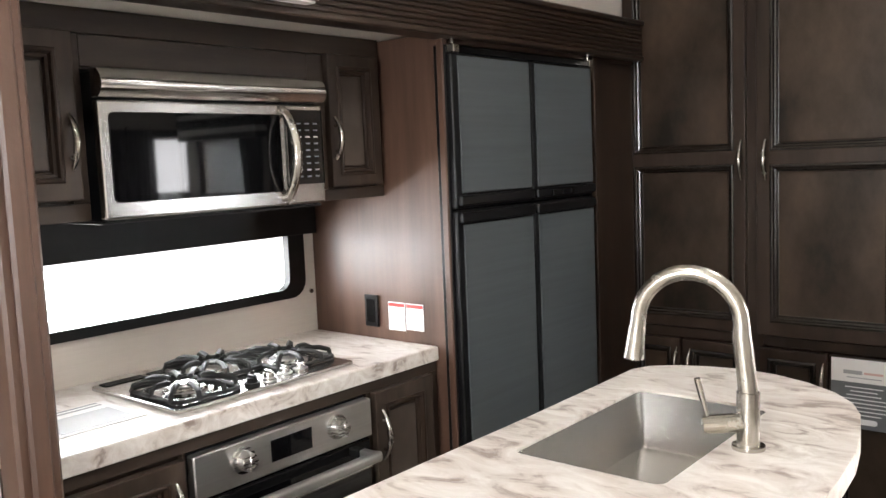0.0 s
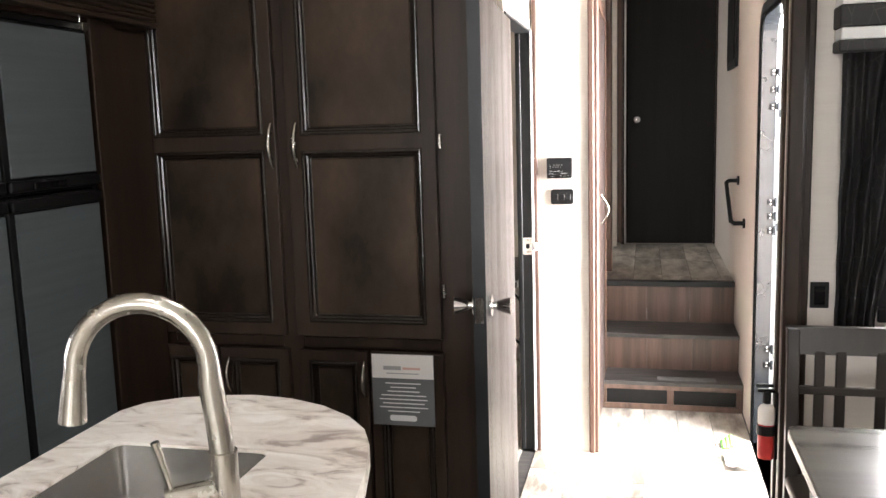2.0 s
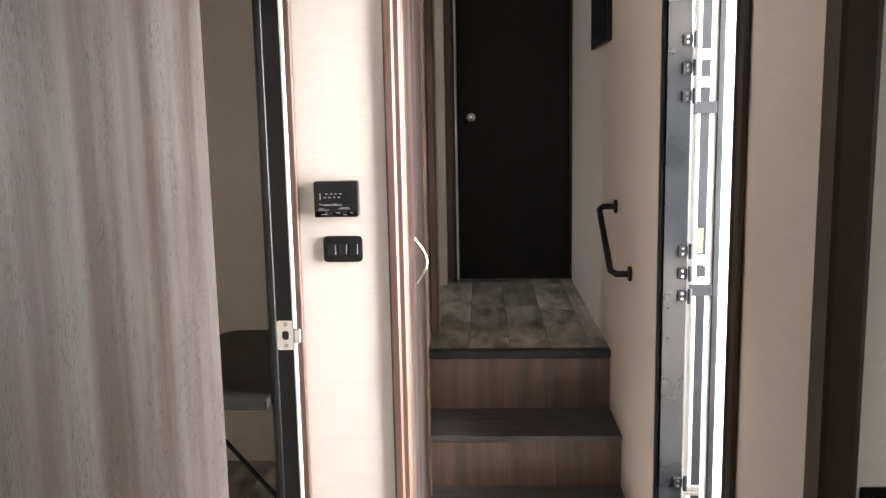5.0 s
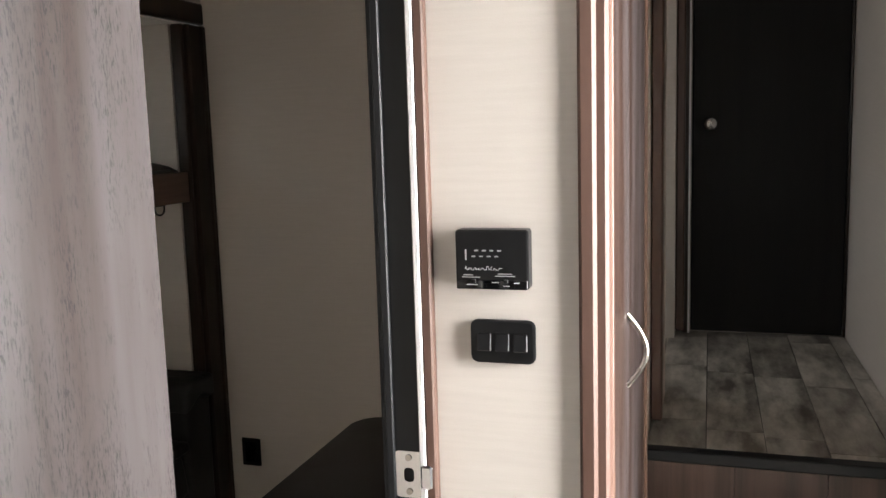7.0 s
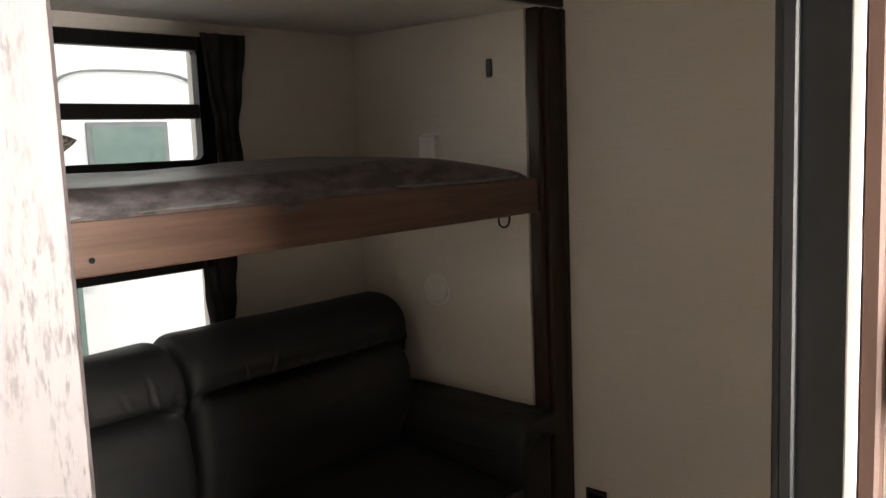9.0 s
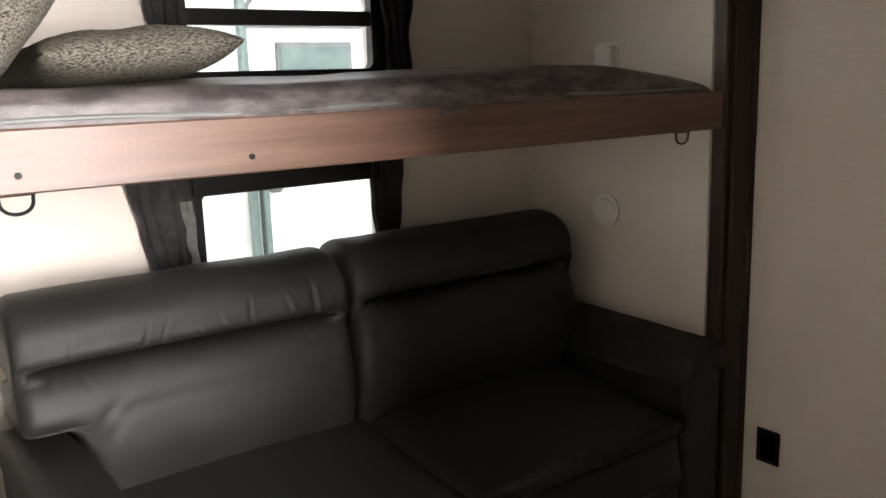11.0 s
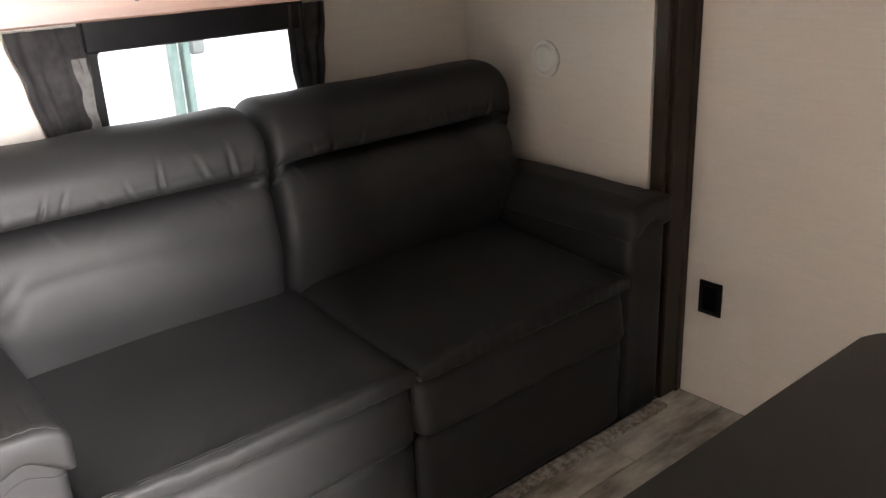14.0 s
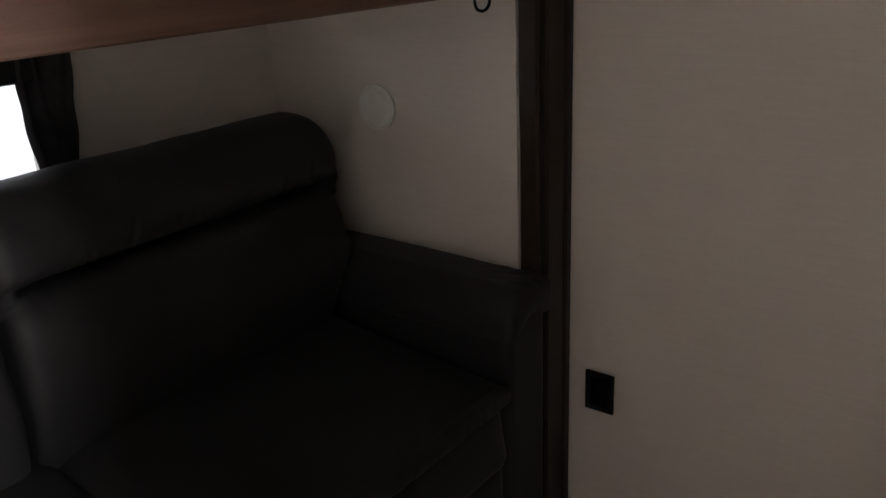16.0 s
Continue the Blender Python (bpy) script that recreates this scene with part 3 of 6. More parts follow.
structure("trim_dinette_post", boxes((0.785, 0.828, 3.13, 3.165, 0, 1.9), (0.8, 0.84, 3.168, 3.2, 0, 1.9), (0.83, 0.864, 3.205, 3.3, 0, 1.9), bevel=0.005), dark_z, "dark wood trim post at the dinette slide", "trim")
structure("trim_hall_corner", boxes((0.165, 0.19, 4.158, 4.222, 0, CEIL), (0.185, 0.206, 4.166, 4.222, 0, CEIL), bevel=0.005), trim_wood, "light reddish wood corner trim by the stairs", "trim")
structure("trim_upper_hall", boxes((0.18, 0.212, 5.46, 5.53, 0.575, CEIL), (0.206, 0.24, 6.62, 6.68, 0.575, CEIL), bevel=0.005), brown_z, "brown wood trim of the upper hall", "trim")
structure("trim_entry", boxes((0.853, 0.864, E_Y0 - 0.06, E_Y0 - 0.024, 0, E_TOP), bevel=0.004), dark_z, "dark wood trim strip beside the entry", "trim")

# bunkroom doorway lining, with the strike
jamb = boxes((-0.134, -0.066, B_DOOR1, B_DOOR1 + 0.009, 0, B_HEAD), (-0.134, -0.066, B_DOOR0 - 0.014, B_DOOR0, 0, B_HEAD), (-0.134, -0.066, B_DOOR0 - 0.014, B_DOOR1 + 0.009, B_HEAD, B_HEAD + 0.011),
             (-0.125, -0.112, B_DOOR1 - 0.008, B_DOOR1, 0, B_HEAD), bevel=0.002)
structure("door_frame_bunk", jamb, door_edge, "black lining of the bunkroom doorway", "door frame")
structure("trim_bunk_door_white", boxes((-0.072, -0.062, 4.15, 4.171, 0, B_HEAD + 0.01), (-0.14, -0.1305, 3.531, 3.536, 0, B_HEAD + 0.01), bevel=0.002), white_trim, "white edge strip of the bunkroom doorway", "trim")
structure("trim_bunk_door_wood", boxes((-0.0625, -0.046, 4.152, 4.171, 0, CEIL), (-0.15, -0.14, 3.5305, 3.538, 0, B_HEAD), bevel=0.003), trim_wood, "reddish wood edge strip of the bunkroom doorway", "trim")

# stairs and upper deck
for y, z0, z1 in ((4.79, 0.0, 0.125), (5.008, 0.138, 0.312), (5.285, 0.325, 0.531)):
    riser = thing("stair_riser", (0.522, y, z0), "brown wood-grain stair riser of three boards", "stair riser", "stair risers")
    for k in range(3):
        x0 = 0.18 + 0.228 * k
        part("board", boxes((x0, x0 + 0.2272, y, y + 0.01, z0, z1), bevel=0.0012), brown_x, riser)
deck = structure("floor_upper", boxes((0.18, 0.864, 5.302, 6.7, 0.4, 0.551)), tread_mat, "raised hall floor under grey planks", "floor")


def stair_tread(y0, y1, z, label):
    t = thing("stair_tread", (0.52, (y0 + y1) / 2, z - 0.016), label, "stair tread", "stair treads")
    bm = bmesh.new()
    box(bm, 0.18, 0.864, y0, y1, z - 0.016, z, bevel=0.003)
    part("board", bm, tread_mat, t)
    for k in range(5 if z < 0.2 else 0):
        part("grip_strip", boxes((0.46, 0.74, y0 + 0.03 + 0.014 * k, y0 + 0.034 + 0.014 * k, z - 0.001, z + 0.0018), bevel=0.0006), far_grey, t)
    bm = bmesh.new()
    box(bm, 0.18, 0.864, y0 - 0.007, y0, z - 0.02, z + 0.001, bevel=0.002)
    part("nosing", bm, tread_mat, t)
    return t


stair_tread(4.782, 5.012, 0.142, "dark wood-grain stair tread with ribbed grip lines")
stair_tread(5.0, 5.29, 0.33, "dark wood-grain middle stair tread")
bm = bmesh.new()
box(bm, 0.18, 0.864, 5.268, 5.31, 0.528, 0.56, bevel=0.004)
single("deck_nosing", bm, door_edge, "black edge strip on the top step", "stair edge")
vents = thing("stair_drawer_front", (0.52, 4.78, 0.02), "brown wood toe panel with two dark recesses", "stair panel")
part("frame", boxes((0.182, 0.862, 4.774, 4.789, 0.0, 0.028), (0.182, 0.862, 4.774, 4.789, 0.102, 0.124), (0.182, 0.212, 4.774, 4.789, 0.028, 0.102), (0.832, 0.862, 4.774, 4.789, 0.028, 0.102), (0.506, 0.538, 4.774, 4.789, 0.028, 0.102), bevel=0.002), brown_x, vents)
part("recess_panel", boxes((0.212, 0.506, 4.783, 4.788, 0.028, 0.102)), black_plastic, vents)
part("recess_panel", boxes((0.538, 0.832, 4.783, 4.788, 0.028, 0.102)), black_plastic, vents)

# upper door
ud = thing("door_upper", (0.56, 6.69, 0.563), "black wood interior door at the top of the stairs, shut", "door")
bm = bmesh.new()
box(bm, 0.266, 0.852, 6.683, 6.715, 0.566, 2.35, bevel=0.003)
part("leaf", bm, black_door, ud)
part("casing", boxes((0.232, 0.262, 6.662, 6.699, 0.56, 2.38), (0.855, 0.864, 6.68, 6.699, 0.56, 2.38), bevel=0.003), dark_z, ud)
bm = bmesh.new()
rod(bm, (0.339, 6.683, 1.427), (0.339, 6.665, 1.427), 0.012, 16)
bmesh.ops.create_uvsphere(bm, u_segments=16, v_segments=10, radius=0.03, matrix=Matrix.Translation((0.339, 6.645, 1.427)))
part("knob", bm, chrome, ud, "chrome knob", 60)
part("edge_strip", boxes((0.254, 0.262, 6.655, 6.662, 0.56, 2.38)), white_trim, ud)

# ---- bunkroom door, folded back against the pantry ----
door = thing("door_bunkroom", (-0.062, 3.515, 0.02), "grey-washed wood bunkroom door standing wide open", "door")
lead, hinge = Vector((-0.018, 2.765)), Vector((-0.0557, 3.5405))
dd = (hinge - lead).normalized()
nn = Vector((dd.y, -dd.x))
if nn.x < 0:
    nn = -nn


def on_door(s, out, z):
    p = lead + dd * s + nn * out
    return (p.x, p.y, z)


def door_slab(s0, s1, o0, o1, z0, z1, bevel=0.0):
    bm = bmesh.new()
    box(bm, s0, s1, o0, o1, z0, z1, bevel=bevel)
    for v in bm.verts:
        v.co = Vector(on_door(v.co.x, v.co.y, v.co.z))
    return bm


dl = (hinge - lead).length
part("leaf", door_slab(0.004, dl, -0.033, 0.0, 0.02, 1.785, 0.002), grey_door, door)
part("hinge_edge", door_slab(dl - 0.0005, dl + 0.0012, -0.033, -0.014, 0.02, 1.785), white_trim, door, "white hinge edge")
part("edge_band", door_slab(0.0, 0.004, -0.034, 0.001, 0.02, 1.785), door_edge, door, "black edge band")
for side, out in (("near", 1), ("far", -1)):
    bm = bmesh.new()
    o = 0.0 if out > 0 else -0.034
    rod(bm, on_door(0.066, o, 0.94), on_door(0.066, o + out * 0.009, 0.94), 0.03, 20)
    rod(bm, on_door(0.066, o, 0.94), on_door(0.066, o + out * 0.026, 0.94), 0.011, 14)
    rod(bm, on_door(0.066, o + out * 0.022, 0.94), on_door(0.066, o + out * 0.06, 0.94), 0.013, 18, 0.025)
    part("knob", bm, chrome, door, "chrome door knob", 35)
bm = door_slab(-0.0015, 0.006, -0.028, -0.006, 0.905, 0.975)
part("latch_plate", bm, chrome, door)
strike = thing("strike_plate", (-0.09, 4.155, 0.87), "chrome strike plate screwed to a black door jamb", "strike plate")
bm = bmesh.new()
ring_prism(bm, rounded(-0.112, -0.068, 0.875, 0.948, 0.006, 3), rounded(-0.099, -0.083, 0.9, 0.922, 0.006, 3), "y", 4.1555, 4.1595)
part("plate", bm, chrome, strike)
part("lip", boxes((-0.07, -0.052, 4.146, 4.1552, 0.893, 0.93), bevel=0.003), chrome, strike)
for z in (0.885, 0.938):
    bm = bmesh.new()
    rod(bm, (-0.091, 4.156, z), (-0.091, 4.1535, z), 0.005, 12)
    part("screw", bm, nickel, strike)

# closet door on the hall side
cd = thing("door_closet", (0.185, 4.58, 0.06), "grey-brown wood closet door beside the stairs, shut", "door")
part("leaf", boxes((0.18, 0.2, 4.243, 4.915, 0.06, 1.9), bevel=0.004), grey_door, cd)
part("casing", boxes((0.179, 0.206, 4.222, 4.242, 0.0, 1.95), (0.179, 0.206, 4.916, 4.94, 0.142, 1.95), (0.179, 0.206, 4.242, 4.916, 1.902, 1.95), bevel=0.003), brown_z, cd)
bm = bmesh.new()
tube(bm, [(0.2 + 0.034 * math.sin(math.pi * i / 10), 4.50, 0.965 + 0.013 * i) for i in range(11)], 0.005, 8)
part("handle", bm, nickel, cd, "arched nickel pull", 50)

# ---- entry ----
fr = thing("entry_door_frame", (0.9, 4.1, 0.0), "black metal entry frame with a rounded head", "door frame")
bm = bmesh.new()
outer = rounded(E_Y0 + 0.001, E_Y1 - 0.001, -0.2, E_TOP - 0.001, 0.12, 6)
inner = rounded(E_Y0 + 0.02, E_Y1 - 0.03, -0.17, E_TOP - 0.03, 0.1, 6)
ring_prism(bm, outer, inner, "x", 0.866, 0.926)
for v in bm.verts:
    v.co.z = max(v.co.z, 0.0)
part("frame", bm, frame_black, fr)
bm = bmesh.new()
ring_prism(bm, rounded(E_Y0 - 0.022, E_Y1 + 0.012, -0.2, E_TOP + 0.02, 0.13, 6), rounded(E_Y0 + 0.012, E_Y1 - 0.01, -0.2, E_TOP - 0.012, 0.11, 6), "x", 0.857, 0.8645)
for v in bm.verts:
    v.co.z = max(v.co.z, 0.0)
part("inner_flange", bm, black_metal, fr)
for k, z in enumerate((0.36, 0.43, 0.95, 1.01, 1.07, 1.47, 1.54, 1.61)):
    bm = boxes((0.902, 0.927, E_Y1 - 0.038, E_Y1 - 0.031, z - 0.014, z + 0.014), bevel=0.002)
    h = part("hinge", bm, black_metal, fr)
    bm = bmesh.new()
    rod(bm, (0.932, E_Y1 - 0.043, z - 0.02), (0.932, E_Y1 - 0.043, z + 0.02), 0.006, 10)
    part("hinge_pin", bm, black_metal, h)
    bm = bmesh.new()
    for dz in (-0.007, 0.007):
        rod(bm, (0.913, E_Y1 - 0.0375, z + dz), (0.913, E_Y1 - 0.041, z + dz), 0.0035, 8)
    part("rivet", bm, chrome, h)
ed = thing("entry_door", (1.2, 4.44, 0.05), "white entry door with black edge bands, swung open outside", "door")
part("leaf", boxes((0.942, 1.54, 4.426, 4.452, 0.05, 1.8), bevel=0.004), white_trim, ed)
part("edge_strip", boxes((0.9465, 0.9555, 4.416, 4.4255, 0.05, 1.79), bevel=0.002), white_trim, ed, "white edge strip")
band = part("hinge_band", boxes((0.956, 0.981, 4.418, 4.4255, 0.05, 1.79), bevel=0.001), black_metal, ed, "black hinge band")
part("screen_channel", boxes((0.999, 1.016, 4.414, 4.4255, 0.05, 1.79), bevel=0.002), black_metal, ed, "dark screen door channel")
part("label", boxes((0.959, 0.971, 4.4172, 4.4178, 1.06, 1.125)), yellow_ink, band, "yellow warning label")
part("label", boxes((0.959, 0.971, 4.4172, 4.4178, 1.03, 1.052)), white_paper, band, "white label")
for z in (0.395, 0.98, 1.04, 1.505, 1.575):
    part("hinge_plate", boxes((0.945, 0.979, 4.4135, 4.4178, z - 0.014, z + 0.014), bevel=0.001), steel, band)
    for dx, dz in ((0.0, 0.006), (0.0, -0.007), (0.009, -0.001)):
        bm = bmesh.new()
        rod(bm, (0.961 + dx, 4.4134, z + dz), (0.961 + dx, 4.411, z + dz), 0.0032, 8)
        part("rivet", bm, chrome, band)
for z in (0.96, 1.44):
    part("latch_strap", boxes((0.938, 0.997, 4.409, 4.4132, z - 0.016, z + 0.016), bevel=0.001), black_metal, band)

gb = thing("grab_bar", (0.85, 5.0, 0.9), "black metal grab bar on the stair wall", "handrail")
bm = bmesh.new()
p0, p1 = Vector((0.862, 5.171, 1.107)), Vector((0.862, 4.866, 0.922))
off = Vector((-0.062, 0, 0))
mid = [p0 + off * k for k in (0, 0.4, 0.75)] + [p0 + off + (p1 - p0) * k for k in (0.05, 0.2, 0.5, 0.8, 0.95)] + [p1 + off * k for k in (0.75, 0.4, 0)]
tube(bm, mid, 0.0105, 12)
part("bar", bm, black_metal, gb, "", 50)
for p in (p0, p1):
    bm = bmesh.new()
    rod(bm, p + Vector((0.001, 0, 0)), p + Vector((-0.008, 0, 0)), 0.024, 20)
    part("flange", bm, black_metal, gb)
bm = boxes((0.848, 0.864, 5.33, 5.80, 1.69, 2.1), bevel=0.003)
fp = thing("wall_panel_frame", (0.856, 5.56, 1.69), "black framed control panel high on the stair wall", "control panel")
part("frame", bm, black_plastic, fp)
part("inset", boxes((0.844, 0.848, 5.37, 5.76, 1.73, 2.06), bevel=0.001), black_metal, fp)

ext = thing("fire_extinguisher", (0.83, 3.72, 0.2), "small red fire extinguisher with a white collar", "fire extinguisher")
bm = bmesh.new()
rod(bm, (0.828, 3.72, 0.2), (0.828, 3.72, 0.37), 0.029, 24)
bmesh.ops.create_uvsphere(bm, u_segments=20, v_segments=10, radius=0.029, matrix=Matrix.Translation((0.828, 3.72, 0.37)))
part("cylinder", bm, red_paint, ext, "", 50)
bm = bmesh.new()
rod(bm, (0.828, 3.72, 0.33), (0.828, 3.72, 0.375), 0.0305, 24)
bmesh.ops.create_uvsphere(bm, u_segments=20, v_segments=10, radius=0.0302, matrix=Matrix.Translation((0.828, 3.72, 0.375)))
part("shoulder_cover", bm, white_plastic, ext, "white shoulder cover", 50)
bm = bmesh.new()
rod(bm, (0.828, 3.72, 0.405), (0.828, 3.72, 0.45), 0.014, 14)
box(bm, 0.795, 0.857, 3.712, 3.728, 0.445, 0.458, bevel=0.003)
box(bm, 0.79, 0.85, 3.712, 3.728, 0.466, 0.476, bevel=0.003)
part("valve_handle", bm, black_plastic, ext)
bm = bmesh.new()
ring_prism(bm, rounded(0.794, 0.862, 3.686, 3.754, 0.033, 5), rounded(0.797, 0.859, 3.689, 3.751, 0.031, 5), "z", 0.29, 0.325)
box(bm, 0.856, 0.866, 3.70, 3.74, 0.2, 0.45)
part("strap", bm, black_plastic, ext)

tag = bmesh.new()
for i in range(3):
    tube(tag, [(0.77 - 0.018 * i, 4.36 + 0.05 * s - 0.012 * i, 0.012 + 0.012 * math.sin(2.6 * s + i)) for s in [k / 8 * 2 - 1 for k in range(9)]], 0.009, 8)
single("green_strap", tag, green_plastic, "bright green coiled strap lying on the floor", "strap", smooth=60)
bag = bmesh.new()
bmesh.ops.create_grid(bag, x_segments=10, y_segments=10, size=0.09)
for v in bag.verts:
    v.co = Vector((0.78, 4.14, 0.012)) + Vector((v.co.x * 0.6, v.co.y, 0.010 + 0.010 * noise.noise(v.co * 25)))
single("plastic_bag", bag, white_plastic, "crumpled clear plastic bag on the floor", "bag", smooth=60)


def wall_outlet(name, face, at, w, h, label, sockets=True, depth=0.007):
    """Black plate; face names the way that it looks: -y, +x."""
    x, y, z = at
    t = thing(name, at, label, "outlet")
    if face == "-y":
        part("plate", boxes((x - w / 2, x + w / 2, y - depth, y, z, z + h), bevel=0.002), black_plastic, t)
        part("insert", boxes((x - w * 0.3, x + w * 0.3, y - depth - 0.002, y - depth, z + h * 0.14, z + h * 0.86), bevel=0.001), black_gloss, t)
    return t


wall_outlet("outlet", "-y", (-1.203, 5.572, 0.272), 0.072, 0.1, "black outlet on the cream bunkroom wall")
wall_outlet("outlet", "-y", (0.897, 3.22, 0.868), 0.052, 0.078, "black outlet beside the dinette curtain")
wall_outlet("outlet", "-y", (-1.406, 1.908, 0.948), 0.054, 0.095, "black outlet on the brown panel by the fridge")

# thermostat and switches
th = thing("thermostat", (0.046, 4.16, 1.199), "black wall thermostat with white print", "thermostat")
bm = bmesh.new()
prism(bm, rounded(-0.006, 0.099, 1.199, 1.284, 0.005, 3), "y", 4.145, 4.1715, bevel=0.003)
part("case", bm, black_plastic, th)
part("lower_cover", boxes((-0.0045, 0.0975, 4.1435, 4.1455, 1.2, 1.213), bevel=0.0006), black_gloss, th)
for i in range(4):
    part("print_mark", boxes((0.022 + 0.011 * i, 0.0275 + 0.011 * i, 4.1442, 4.1448, 1.2535, 1.2555)), grey_ink, th)
    part("print_mark", boxes((0.018 + 0.011 * i, 0.0232 + 0.011 * i, 4.1442, 4.1448, 1.2455, 1.2472)), grey_ink, th)
part("print_mark", boxes((0.0085, 0.0105, 4.1442, 4.1448, 1.241, 1.256)), grey_ink, th)
for x0, x1, z in ((0.006, 0.02, 1.2195), (0.004, 0.03, 1.2165), (0.056, 0.076, 1.2215), (0.052, 0.08, 1.2185), (0.011, 0.026, 1.206), (0.047, 0.057, 1.2095), (0.063, 0.072, 1.2045), (0.079, 0.086, 1.209)):
    part("print_mark", boxes((x0, x1, 4.1422, 4.1434, z, z + 0.0011)), grey_ink, th)
bm = bmesh.new()
tube(bm, [(0.008 + 0.0011 * i + 0.0012 * math.sin(i * 1.9), 4.1444, 1.2285 + 0.0016 * math.sin(i * 1.15 + 1.3 * math.sin(i * 0.37)) + (0.0022 if i in (1, 2, 29, 30, 34) else 0)) for i in range(48)], 0.0003, 5)
part("script_mark", bm, white_ink, th)
for x in (0.018, 0.064):
    part("slider", boxes((x, x + 0.006, 4.1395, 4.1435, 1.2095, 1.2145), bevel=0.0006), black_plastic, th)

sw = thing("light_switch", (0.054, 4.17, 1.0885), "black switch plate with three rockers", "light switch")
bm = bmesh.new()
prism(bm, rounded(0.008, 0.103, 1.0885, 1.152, 0.011, 4), "y", 4.1625, 4.1715, bevel=0.003)
part("plate", bm, black_plastic, sw)
for k in range(3):
    x = 0.0185 + 0.0265 * k
    bm = boxes((x, x + 0.021, 4.157, 4.163, 1.107, 1.133), bevel=0.0015)
    for v in bm.verts:
        if v.co.z > 1.12 and v.co.y < 4.16:
            v.co.y += 0.0035
    part("rocker", bm, black_plastic, sw)

# ---- pantry wall ----
PY = 2.972
carcass = boxes((-1.125, -0.092, PY + 0.022, 3.48, 0, CEIL - 0.005))
pantry = thing("pantry_cabinet", (-0.61, 3.2, 0), "dark-stained full-height wooden pantry cabinet", "cabinet")
part("body", carcass, dark_z, pantry)
part("face_frame", boxes((-1.125, -1.07, PY, PY + 0.021, 0, CEIL - 0.006), (-0.7, -0.63, PY, PY + 0.021, 0, CEIL - 0.006), (-0.195, -0.092, PY, PY + 0.021, 0, CEIL - 0.006),
                         *((a, b, PY, PY + 0.021, z0, z1) for a, b in ((-1.07, -0.7), (-0.63, -0.195)) for z0, z1 in ((0.768, 0.80), (0, 0.1), (2.3, CEIL - 0.006))), bevel=0.0015), dark_z, pantry)


